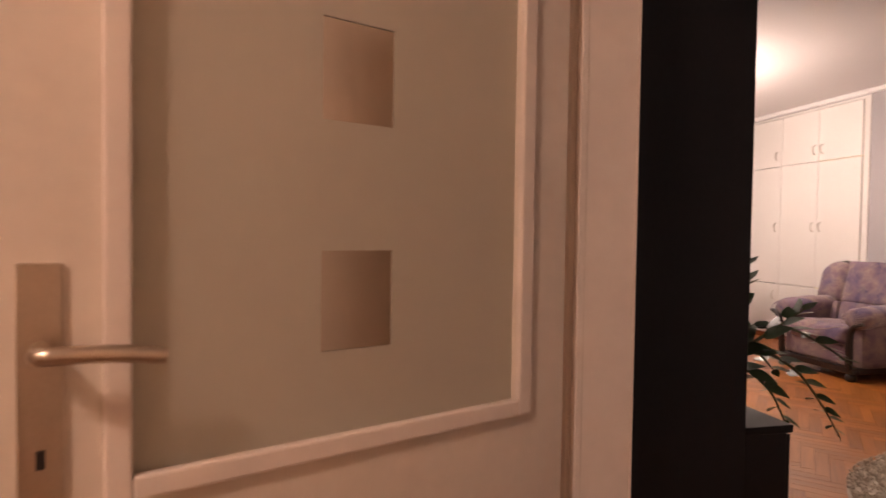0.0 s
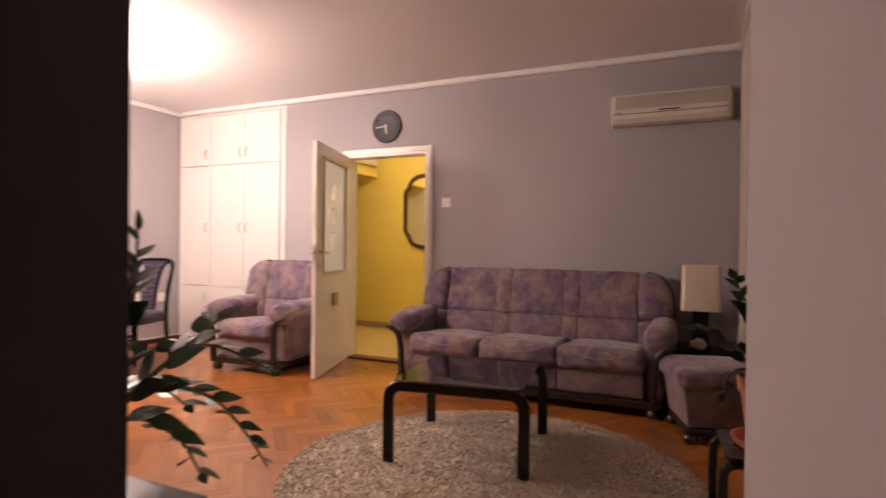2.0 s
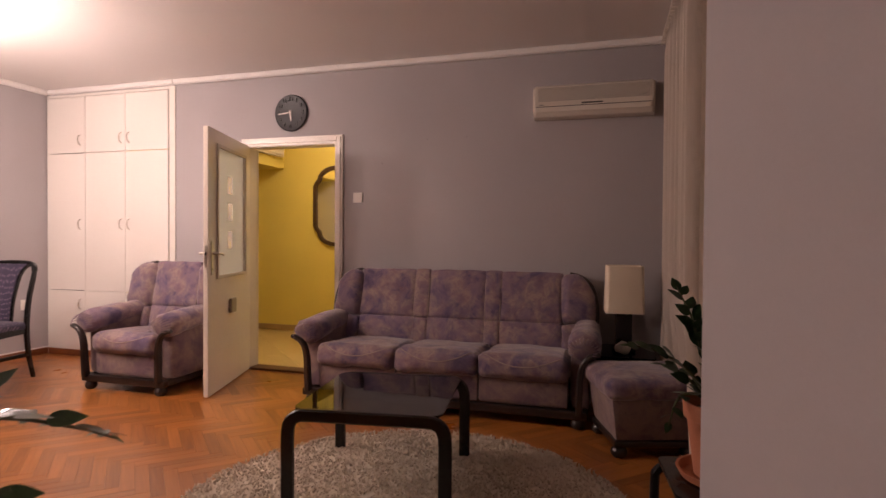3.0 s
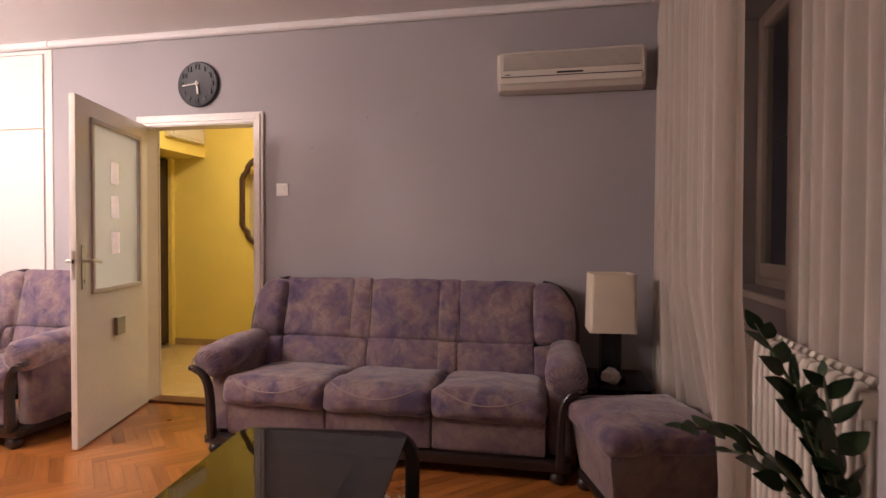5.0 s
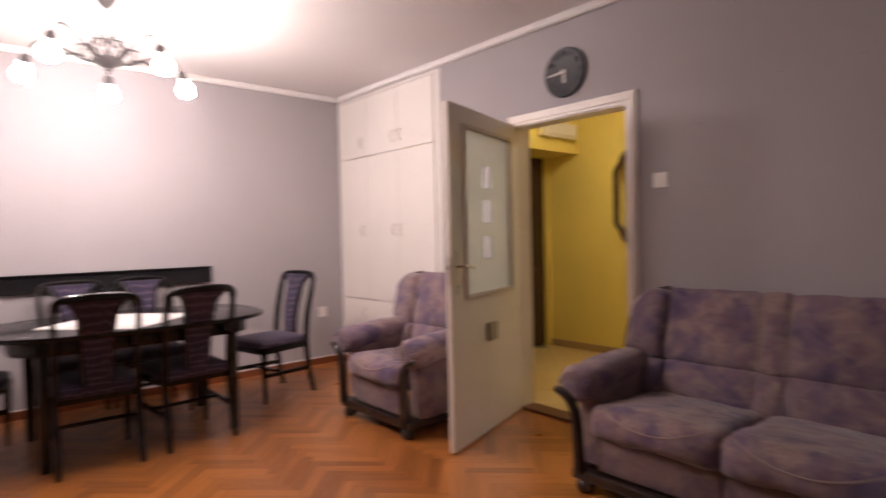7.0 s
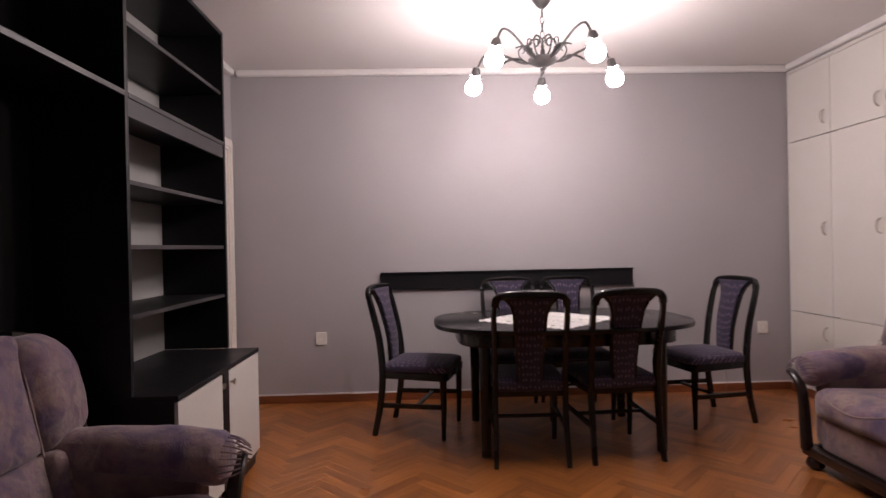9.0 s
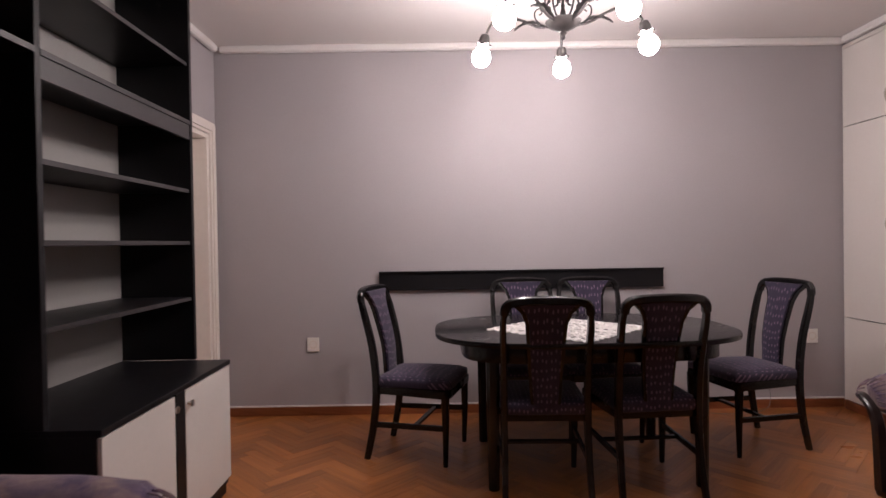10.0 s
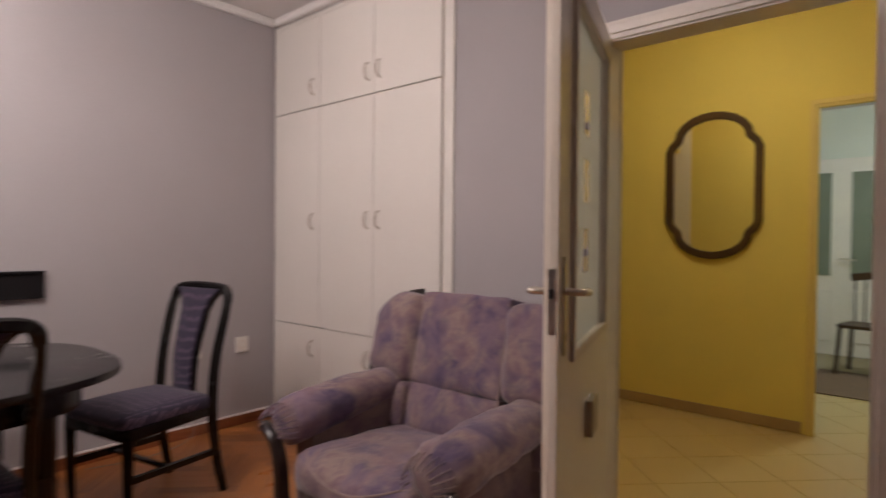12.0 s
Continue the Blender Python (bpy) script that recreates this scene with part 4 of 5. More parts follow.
# ---- side table with lamp ----
st = thing("side_table", 6.34, 1.49, 0, 0, "small black side table with a smoked glass top", "side table")
st.scale = (1, 0.86, 0.88)
for sx in (-0.22, 0.22):
    part("leg_frame", sweep(smoothline([(sx, -0.22, 0), (sx, -0.22, 0.38), (sx, -0.205, 0.435), (sx, -0.16, 0.455), (sx, 0, 0.457), (sx, 0.16, 0.455), (sx, 0.205, 0.435), (sx, 0.22, 0.38), (sx, 0.22, 0)], 5), 0.032, 0.028, up=(1, 0, 0)), LACQUER, st, smooth=True)
part("cross_bar", box(-0.21, 0.21, -0.018, 0.018, 0.43, 0.452, 0.004), LACQUER, st)
part("glass_top", outline_slab(rounded_rect(0.24, 0.21, 0.04), 0.472, 0.48, 0.0015), GLASS_SMOKE, st, "smoked dark glass top")
tl = thing("table_lamp", 6.35, 1.51, 0.4235, 4, "unlit table lamp with a square cream shade on a black base", "table lamp")
tl.scale = (0.96, 0.96, 1.03)
part("foot", box(-0.075, 0.075, -0.075, 0.075, 0, 0.018, 0.004), LACQUER, tl)
part("column", box(-0.055, 0.055, -0.055, 0.055, 0.018, 0.27, 0.005), LACQUER, tl, "square black column")
shade = bmesh.new()
rr_ = []
for hw, z in ((0.124, 0.262), (0.130, 0.258), (0.123, 0.563), (0.118, 0.566), (0.118, 0.562), (0.125, 0.266)):
    rr_.append([shade.verts.new((x, y, z)) for x, y in rounded_rect(hw, hw, 0.022, 4)])
for a, c in zip(rr_, rr_[1:] + rr_[:1]):
    for j in range(len(a)):
        shade.faces.new((a[j], a[(j + 1) % len(a)], c[(j + 1) % len(a)], c[j]))
part("shade", shade, CREAM, tl, "square cream fabric shade", smooth=True)
part("socket", turned([(0.018, 0.27), (0.018, 0.33), (0.012, 0.34)], 12), DARKPLASTIC, tl)
sn = thing("rock_crystal", 6.22, 1.515, 0.4235, 20, "small rough rock crystal on the side table", "ornament")
rk = bmesh.new()
bmesh.ops.create_icosphere(rk, subdivisions=2, radius=0.045)
for v in rk.verts:
    v.co = Vector((v.co.x, v.co.y * 1.15, v.co.z * 0.95)) * (1 + 0.35 * noise.noise(v.co * 40)) + Vector((0, 0, 0.040))
    v.co.z = max(0.0, v.co.z)
part("crystal", rk, STONE, sn)

# ---- air conditioner, clock, switches, sockets ----
ac = thing("air_conditioner", E_, 1.737, 2.084, 0, "aged white wall-mounted air conditioner", "air conditioner")
ac.scale = (1, 1, 0.84)
prof = [(0.0, 0.0), (-0.13, 0.0), (-0.165, 0.03), (-0.182, 0.075), (-0.185, 0.20), (-0.172, 0.25), (-0.14, 0.27), (0.0, 0.275)]
pb = bmesh.new()
f = pb.faces.new([pb.verts.new((x, -0.425, z)) for x, z in prof])
ret = bmesh.ops.extrude_face_region(pb, geom=[f])
for v in ret["geom"]:
    if isinstance(v, bmesh.types.BMVert):
        v.co.y = 0.425
bmesh.ops.bevel(pb, geom=[e for e in pb.edges if abs(e.verts[0].co.y) > 0.42 and abs(e.verts[1].co.y) > 0.42 and e.verts[0].co.y * e.verts[1].co.y > 0 and max(e.verts[0].co.x, e.verts[1].co.x) < -0.05], offset=0.018, segments=3, affect="EDGES")
part("body", pb, PLASTIC, ac, smooth=True)
gr = part("grille", box(-0.1870, -0.183, -0.385, 0.385, 0.122, 0.235, 0.002), GREYPLASTIC, ac, "grey intake grille")
for i in range(15):
    part("slat", box(-0.1905, -0.186, -0.385, 0.385, 0.125 + 0.0073 * i, 0.1285 + 0.0073 * i), PLASTIC, gr)
part("flap", box(-0.186, -0.172, -0.395, 0.395, 0.030, 0.072, 0.004), PLASTIC, ac)
part("flap_gap", box(-0.1845, -0.170, -0.40, 0.40, 0.074, 0.079), DARKPLASTIC, ac)
part("display", box(-0.1895, -0.183, -0.075, 0.075, 0.089, 0.101, 0.003), DARKPLASTIC, ac, "dark display strip")
part("badge", box(-0.1865, -0.184, 0.345, 0.375, 0.088, 0.096), GREYPLASTIC, ac)

ck = thing("wall_clock", E_, 4.272, 2.263, 0, "round charcoal wall clock with raised black numerals", "clock")
part("face", turned([(0.150, 0.0), (0.158, 0.004), (0.158, 0.018), (0.152, 0.026), (0.147, 0.024)], 48, pose(0, 0, 0, 0, -90, 0)), CLOCKGREY, ck, smooth=True)


def numeral(text, size, parent, m, material):
    cu = bpy.data.curves.new("numeral", "FONT")
    cu.body, cu.size, cu.extrude, cu.align_x, cu.align_y = text, size, 0.003, "CENTER", "CENTER"
    cu.offset = 0.0016
    tmp = bpy.data.objects.new("numeral", cu)
    scene.collection.objects.link(tmp)
    bpy.context.view_layer.update()
    me = bpy.data.meshes.new_from_object(tmp.evaluated_get(bpy.context.evaluated_depsgraph_get()))
    bpy.data.objects.remove(tmp)
    me.materials.clear()
    me.materials.append(material)
    return piece("numeral", me, parent, m)


facing = Matrix(((0, 0, -1, 0), (-1, 0, 0, 0), (0, 1, 0, 0), (0, 0, 0, 1)))
for h in range(1, 13):
    a = radians(90 - 30 * h)
    numeral(str(h), 0.047, ck, Matrix.Translation((-0.028, -0.118 * math.cos(a), 0.118 * math.sin(a))) @ facing, DARKPLASTIC)
for nm, ang, ln, wd in (("hour_hand", 90 - 30 * 5.73, 0.072, 0.014), ("minute_hand", 90 - 6 * 44, 0.108, 0.009)):
    a = radians(ang)
    hb = box(-0.02, ln, -wd / 2, wd / 2, 0.0, 0.003, 0.001)
    piece(nm, mesh_of(nm, hb, CASING), ck, Matrix.Translation((-0.0335 if nm == "hour_hand" else -0.038, 0, 0)) @ facing @ pose(0, 0, 0, 0, 0, ang))
part("hub", turned([(0.009, 0.026), (0.009, 0.043), (0.005, 0.045)], 14, pose(0, 0, 0, 0, -90, 0)), CASING, ck, smooth=True)


def light_switch(x, y, z, rz):
    s = thing("light_switch", x, y, z, rz, "white plastic light switch on the mauve wall", "light switch")
    part("plate", box(-0.010, -0.001, -0.042, 0.042, -0.042, 0.042, 0.004), WHITEPLASTIC, s)
    part("rocker", box(-0.015, -0.009, -0.022, 0.022, -0.026, 0.026, 0.003), WHITEPLASTIC, s)


light_switch(E_, 3.641, 1.522, 0)
for y, z in ((3.03, 1.985), (2.70, 1.99), (3.42, 1.80)):
    nl = thing("nail", E_, y, z, 0, "small bare nail standing out of the mauve wall", "nail", "nails in the wall")
    part("shank", turned([(0.0022, 0.0), (0.0022, 0.012), (0.004, 0.0125), (0.004, 0.014)], 8, pose(0, 0, 0, 0, -90, 0)), GREYPLASTIC, nl)


def wall_socket(x, y, z, rz, label):
    s = thing("wall_socket", x, y, z, rz, label, "socket", "wall sockets")
    part("plate", box(-0.012, -0.001, -0.042, 0.042, -0.05, 0.05, 0.004), WHITEPLASTIC, s)
    part("insert", turned([(0.026, 0.011), (0.028, 0.0135), (0.022, 0.0138), (0.020, 0.0085)], 24, pose(0, 0, 0, 0, -90, 0)), PLASTIC, s, smooth=True)
    for yy in (-0.0095, 0.0095):
        part("pin_hole", turned([(0.0028, 0.0085), (0.0028, 0.0092)], 8, pose(0, yy, 0, 0, -90, 0)), DARKPLASTIC, s)


wall_socket(2.83, N_, 0.507, 90, "white wall socket on the bare mauve wall")
wall_socket(6.098, N_, 0.512, 90, "white wall socket behind a dining chair")
wall_socket(6.412, N_, 0.512, 90, "white wall socket beside the white cupboard")
cab = thing("cable", 6.098, N_ - 0.02, 0.48, 0, "thin grey cable hanging from a wall socket", "cable")
part("cord", sweep(smoothline([(0, 0, 0), (-0.03, -0.04, -0.02), (-0.05, -0.05, -0.2), (-0.03, -0.06, -0.4), (-0.1, -0.08, -0.472), (-0.35, -0.14, -0.474), (-0.6, -0.08, -0.474)], 6), 0.0022, 0, n=6), CABLE, cab, smooth=True)

rail = thing("wall_board", 4.326, N_, 0.948, 0, "long black board fixed along the wall", "wall board")
part("board", box(-1.015, 1.015, -0.03, -0.001, -0.062, 0.062, 0.003), BLACK, rail)
part("ledge", box(-1.015, 1.015, -0.045, -0.001, 0.062, 0.074, 0.002), BLACK, rail)


# ---- chandelier ----
ch = thing("chandelier", 4.36, 5.73, H_, 7, "five-armed wrought iron chandelier with lit bulbs", "chandelier")
ch.scale = (1.045, 1.045, 1)
part("canopy", turned([(0.012, -0.075), (0.03, -0.06), (0.055, -0.02), (0.06, 0.0)], 20), IRON, ch, smooth=True)
lk = bmesh.new()
for i in range(5):
    z = -0.10 - 0.042 * i
    ring = [(0.011 * math.cos(a) * (1 if i % 2 else 0), 0.011 * math.cos(a) * (0 if i % 2 else 1), z + 0.026 * math.sin(a)) for a in [2 * math.pi * k / 10 for k in range(10)]]
    sweep(ring, 0.003, 0, closed=True, bm=lk, n=5, up=(1, 1, 0))
part("chain", lk, IRON, ch, smooth=True)
part("stem", turned([(0.006, -0.40), (0.015, -0.38), (0.013, -0.32), (0.008, -0.30), (0.010, -0.285)], 14), IRON, ch, smooth=True)
part("bowl", turned([(0.010, -0.412), (0.030, -0.406), (0.064, -0.388), (0.082, -0.366), (0.076, -0.360), (0.02, -0.352)], 28), IRON, ch, smooth=True)
part("finial", turned([(0.004, -0.450), (0.010, -0.440), (0.007, -0.430), (0.018, -0.420), (0.010, -0.410)], 14), IRON, ch, smooth=True)
for k in range(5):
    R = pose(0, 0, 0, 0, 0, 72 * k)

    def rot(pts):
        return [R @ Vector(p) for p in pts]
    arm = part("arm", sweep(rot(smoothline([(0.05, 0, -0.375), (0.12, 0, -0.365), (0.20, 0, -0.318), (0.28, 0, -0.282), (0.345, 0, -0.285), (0.385, 0, -0.345)], 6)), 0.007, 0, n=8), IRON, ch, smooth=True)
    part("scroll", sweep(rot(smoothline([(0.025, 0, -0.37), (0.060, 0, -0.335), (0.078, 0, -0.285), (0.062, 0, -0.245), (0.030, 0, -0.245), (0.024, 0, -0.275), (0.040, 0, -0.285)], 6)), 0.0055, 0, n=6), IRON, ch, smooth=True)
    part("scroll", sweep(rot(smoothline([(0.09, 0, -0.37), (0.13, 0.0, -0.33), (0.135, 0, -0.29), (0.11, 0, -0.277), (0.10, 0, -0.30), (0.115, 0, -0.31)], 6)), 0.004, 0, n=6), IRON, ch, smooth=True)
    lf = bmesh.new()
    prev = None
    for q in range(9):
        u = q / 8
        w = 0.024 * math.sin(math.pi * (0.1 + 0.88 * u)) * (1 + 0.3 * math.sin(u * 22))
        c = Vector((0.07 + 0.17 * u, 0, -0.378 + 0.045 * math.sin(u * 2.6) - 0.008))
        row = [lf.verts.new(R @ (c + Vector((0, s * w, 0.008 * abs(s))))) for s in (-1, 0, 1)]
        if prev:
            lf.faces.new((prev[0], prev[1], row[1], row[0])); lf.faces.new((prev[1], prev[2], row[2], row[1]))
        prev = row
    bmesh.ops.solidify(lf, geom=lf.faces[:], thickness=0.002)
    part("acanthus_leaf", lf, IRON, ch, smooth=True)
    T = R @ pose(0.392, 0, -0.35) @ pose(0, 0, 0, 0, -12, 0)
    cup = turned([(0.006, 0.004), (0.019, 0.0), (0.026, -0.02), (0.028, -0.042), (0.037, -0.052), (0.034, -0.054), (0.023, -0.044), (0.02, -0.02)], 20)
    for v in cup.verts:
        rr, aa = math.hypot(v.co.x, v.co.y), math.atan2(v.co.y, v.co.x)
        if rr > 0.03:
            k_ = 1 + 0.22 * math.cos(5 * aa)
            v.co.x, v.co.y, v.co.z = v.co.x * k_, v.co.y * k_, v.co.z + 0.006 * math.cos(5 * aa)
    cup.transform(T)
    part("lamp_cup", cup, IRON, arm, "petal-shaped iron lamp cup", smooth=True)
    part("bulb", turned([(0.013, -0.045), (0.015, -0.060), (0.031, -0.076), (0.0435, -0.096), (0.0465, -0.115), (0.043, -0.137), (0.031, -0.153), (0.016, -0.161), (0.004, -0.163)], 22, T), BULBGLOW, arm, "lit frosted bulb", smooth=True)


# ---- black wall unit ----
wu = thing("wall_unit", W_, 2.289, 0, 0, "tall black wall unit with open shelves and white low doors", "wall unit")
D, LOW, TOP, Y2, Y3 = 0.368, 0.545, 2.48, 2.465, 3.55   # depth, low depth, height, divider, end
part("end_panel", box(-0.10, D, -0.008, 0.025, 0.0, TOP, 0.002), BLACK, wu)
part("end_panel", box(0.004, D, Y3 - 0.025, Y3, 0.66, TOP, 0.002), BLACK, wu)
part("divider", box(0.004, D, Y2 - 0.0125, Y2 + 0.0125, 0.66, TOP, 0.002), BLACK, wu)
part("divider", box(0.004, D, 1.0, 1.025, 0.66, TOP, 0.002), BLACK, wu)
part("top_board", box(0.004, D, 0.025, Y3 - 0.025, TOP - 0.022, TOP, 0.002), BLACK, wu)
part("back_panel", box(0.004, 0.010, 0.03, Y2 - 0.013, 0.1, TOP - 0.022), BLACK, wu)
part("back_panel", box(0.004, 0.010, Y2 + 0.013, Y3 - 0.026, 0.66, TOP - 0.022), GREYBACK, wu, "white hardboard back, greyed for the shade between shelves")


def shelf(y0, y1, z, depth=D, t=0.02):
    s = part("shelf", box(0.011, depth - 0.003, y0 + 0.001, y1 - 0.001, z, z + t), BLACK, wu)
    part("edging", box(depth - 0.003, depth + 0.001, y0 + 0.001, y1 - 0.001, z, z + t, 0.0008), BLACKEDGE, s, "black shelf edge, lightened for its sheen")


shelf(0.025, 1.0, 1.825)
shelf(1.025, Y2 - 0.0125, 1.825)
shelf(Y2 + 0.0125, Y3 - 0.025, 1.825)
for z in (0.955, 1.232, 1.488, 2.115):
    shelf(Y2 + 0.0125, Y3 - 0.025, z, D - 0.012, 0.018)
for z in (1.0, 1.35):
    shelf(0.025, 1.0, z, D - 0.012, 0.018)
part("rail", box(D - 0.02, D - 0.004, Y2 + 0.0125, Y3 - 0.025, 1.752, 1.824, 0.002), BLACKEDGE, wu, "grey-black rail under the shelf")
for y0, y1 in ((0.02, 0.95), (Y2 - 0.01, 3.52)):
    lc = part("low_cabinet", box(0.004, LOW - 0.02, y0, y1, 0.05, 0.638, 0.002), BLACK, wu, "low cabinet under the shelves")
    part("top", box(0.004, LOW, y0 - 0.002, y1 + 0.002, 0.638, 0.66, 0.003), BLACK, lc)
    part("plinth", box(0.02, LOW - 0.03, y0 + 0.005, y1 - 0.005, 0.0, 0.05), BLACK, lc)
    w = (y1 - y0 - 0.10) / 2
    for k in range(2):
        a = y0 + 0.005 + k * (w + 0.09)
        dr = part("door", box(LOW - 0.019, LOW - 0.003, a, a + w, 0.085, 0.632, 0.002), WHITELAM if y0 > 2 else BLACK, lc, "white laminate door" if y0 > 2 else "")
        ky = a + w + 0.012 if k == 0 else a + 0.02
        part("knob", turned([(0.006, 0.0), (0.006, 0.012), (0.015, 0.018), (0.014, 0.025), (0.004, 0.028)], 14, pose(LOW - (0.02 if k == 0 else 0.003), ky, 0.575, 0, 90, 0)), METAL, dr, "round metal knob", smooth=True)
    part("stile", box(LOW - 0.02, LOW - 0.001, y0 + w + 0.010, y0 + w + 0.085, 0.05, 0.637, 0.002), BLACK, lc)

# ---- dining table, chairs, doily ----
dt = thing("dining_table", 4.515, 6.125, 0, 0, "black lacquered dining table with rounded ends", "dining table")


def superoval(a, b, p, n=56):
    out = []
    for i in range(n):
        t = 2 * math.pi * i / n
        c, s = math.cos(t), math.sin(t)
        out.append((a * math.copysign(abs(c) ** (2 / p), c), b * math.copysign(abs(s) ** (2 / p), s)))
    return out


part("tabletop", outline_slab(superoval(0.80, 0.54, 2.9), 0.722, 0.75, 0.008), LACQUER, dt, "glossy black top", smooth=True)
part("apron", outline_slab(superoval(0.66, 0.43, 4.5), 0.635, 0.722, 0.004), LACQUER, dt, smooth=True)
for sx in (-0.515, 0.515):
    for sy in (-0.345, 0.345):
        part("leg", sweep([(sx, sy, 0.0), (sx, sy, 0.3), (sx, sy, 0.68)], 0.065, 0.065, taper=lambda u: 0.8 + 0.2 * u), LACQUER, dt)

dc = thing("dining_chair", 4.243, 5.85, 0, -2, "black lacquered dining chair with violet patterned upholstery", "chair", "chairs round the dining table")
dc.scale = (1, 1, 0.97)
part("seat_frame", outline_slab([(-0.20, -0.20), (0.20, -0.20), (0.235, 0.21), (0.20, 0.235), (-0.20, 0.235), (-0.235, 0.21)], 0.385, 0.435, 0.006), LACQUER, dc)
seat = puff(0.225, 0.225, 0.038, 0.032, 9, 0.018, 0, 0.002, 3, pose(0, 0.01, 0.448))
for v in seat.verts:
    v.co.x *= 0.95 + 0.35 * (v.co.y - 0.01) * 0.5
part("seat", seat, SEATFAB, dc, "violet seat pad with small pale dashes", smooth=True)
for sx in (-1, 1):
    part("back_post", sweep(smoothline([(sx * 0.20, -0.265, 0.0), (sx * 0.195, -0.225, 0.2), (sx * 0.195, -0.205, 0.42), (sx * 0.195, -0.225, 0.65), (sx * 0.20, -0.270, 0.85), (sx * 0.195, -0.292, 0.93)], 4), 0.03, 0.042, up=(0, 1, 0), taper=lambda u: 0.85 + 0.3 * math.sin(math.pi * u) * 0.6), LACQUER, dc, smooth=True)
    part("front_leg", sweep(smoothline([(sx * 0.205, 0.20, 0.0), (sx * 0.21, 0.205, 0.2), (sx * 0.212, 0.205, 0.40)], 4), 0.042, 0.042, up=(0, 1, 0), taper=lambda u: 0.62 + 0.38 * u), LACQUER, dc, smooth=True)
    part("stretcher", sweep([(sx * 0.195, -0.225, 0.205), (sx * 0.208, 0.20, 0.215)], 0.018, 0.032), LACQUER, dc)
part("cross_stretcher", sweep([(-0.20, 0.02, 0.21), (0.20, 0.02, 0.21)], 0.03, 0.018), LACQUER, dc)
part("top_rail", sweep(smoothline([(-0.195, -0.290, 0.915), (-0.185, -0.297, 0.955), (-0.14, -0.306, 0.978), (0, -0.312, 0.985), (0.14, -0.306, 0.978), (0.185, -0.297, 0.955), (0.195, -0.290, 0.915)], 5), 0.042, 0.034, up=(0, 1, 0)), LACQUER, dc, smooth=True)


def splat(scale, thick, off):
    b = bmesh.new()
    rows = []
    for q in range(11):
        u = q / 10
        z = 0.43 + 0.545 * u
        hw = (0.055 + 0.030 * u + 0.055 * max(0, (u - 0.80) / 0.20) ** 2) * scale
        y = -0.195 - 0.02 * u - 0.10 * max(0, u - 0.35) ** 1.3 * 1.35
        rows.append([b.verts.new((x * hw, y + off + s * thick, z)) for x, s in ((-1, -1), (-0.5, -1.2), (0, -1.25), (0.5, -1.2), (1, -1), (1, 1), (0.5, 1.2), (0, 1.25), (-0.5, 1.2), (-1, 1))])
    for a, c in zip(rows, rows[1:]):
        for j in range(10):
            b.faces.new((a[j], a[(j + 1) % 10], c[(j + 1) % 10], c[j]))
    b.faces.new(rows[0]); b.faces.new(rows[-1])
    return b


part("splat_frame", splat(1.22, 0.009, -0.004), LACQUER, dc, smooth=True)
part("splat_pad", splat(1.0, 0.017, 0.0), SEATFAB, dc, "violet padded splat with small pale dashes", smooth=True)
for x, y, face in ((4.76, 5.875, 94), (3.63, 6.325, -16.6), (5.556, 6.375, 191.5), (4.31, 6.59, 272), (4.75, 6.60, 268)):
    copy_thing(dc, pose(x, y, 0, 0, 0, face - 90))

do = thing("doily", 4.43, 6.04, 0.7505, 45, "white crocheted doily on the dining table", "doily")
lv = bmesh.new()
S = 0.315
nn = 12
for i in range(nn):
    for j in range(nn):
        x, y = (i + 0.5) / nn * 2 * S - S, (j + 0.5) / nn * 2 * S - S
        if abs(x) > S * 0.93 and abs(y) > S * 0.93:
            continue
        edge = max(abs(x), abs(y)) / S
        r = S / nn * (1.02 if (i + j) % 2 else 0.86)
        ring = [(x + r * (1 + 0.18 * math.cos(4 * a)) * math.cos(a), y + r * (1 + 0.18 * math.cos(4 * a)) * math.sin(a), 0.0025 + 0.0012 * math.sin(3 * a + i)) for a in [2 * math.pi * k / 12 for k in range(12)]]
        sweep(ring, 0.0032 + 0.0008 * math.sin(i * 3 + j), 0, closed=True, bm=lv, n=4)
        if (i * 7 + j * 3) % 3 == 0:
            sweep([(x - r, y, 0.004), (x + r, y, 0.004)], 0.004, 0, bm=lv, n=4)
for v in lv.verts:
    w = do.matrix_basis @ v.co
    over = 5.60 - w.y
    if over > 0:
        v.co.z -= min(0.07, over * 0.9)
part("lace", lv, LACE, do, "open crochet lace", smooth=True)

# ---- window side: radiator, curtains, plant on a stool ----
ra = thing("radiator", 5.10, 1.085, 0, 0, "ivory cast iron column radiator under the window", "radiator")
ra.scale = (1, 1, 0.955)
cm = bmesh.new()
for yy in (-0.045, 0.045):
    sweep(smoothline([(0, yy * 0.4, 0.10), (0, yy, 0.14), (0, yy, 0.5), (0, yy, 0.86), (0, yy * 0.4, 0.905)], 5), 0.020, 0.030, bm=cm, up=(1, 0, 0))
for z in (0.15, 0.855):
    box(-0.021, 0.021, -0.035, 0.035, z - 0.03, z + 0.03, 0.008, bm=cm)
sect = mesh_of("column", cm, RADIATOR, True, 50)
for i in range(22):
    piece("column", sect, ra, pose(-0.55 + 0.052 * i, 0, 0))
for xx in (-0.45, 0.45):
    part("foot", box(xx - 0.02, xx + 0.02, -0.04, 0.04, 0.0, 0.12, 0.006), RADIATOR, ra)


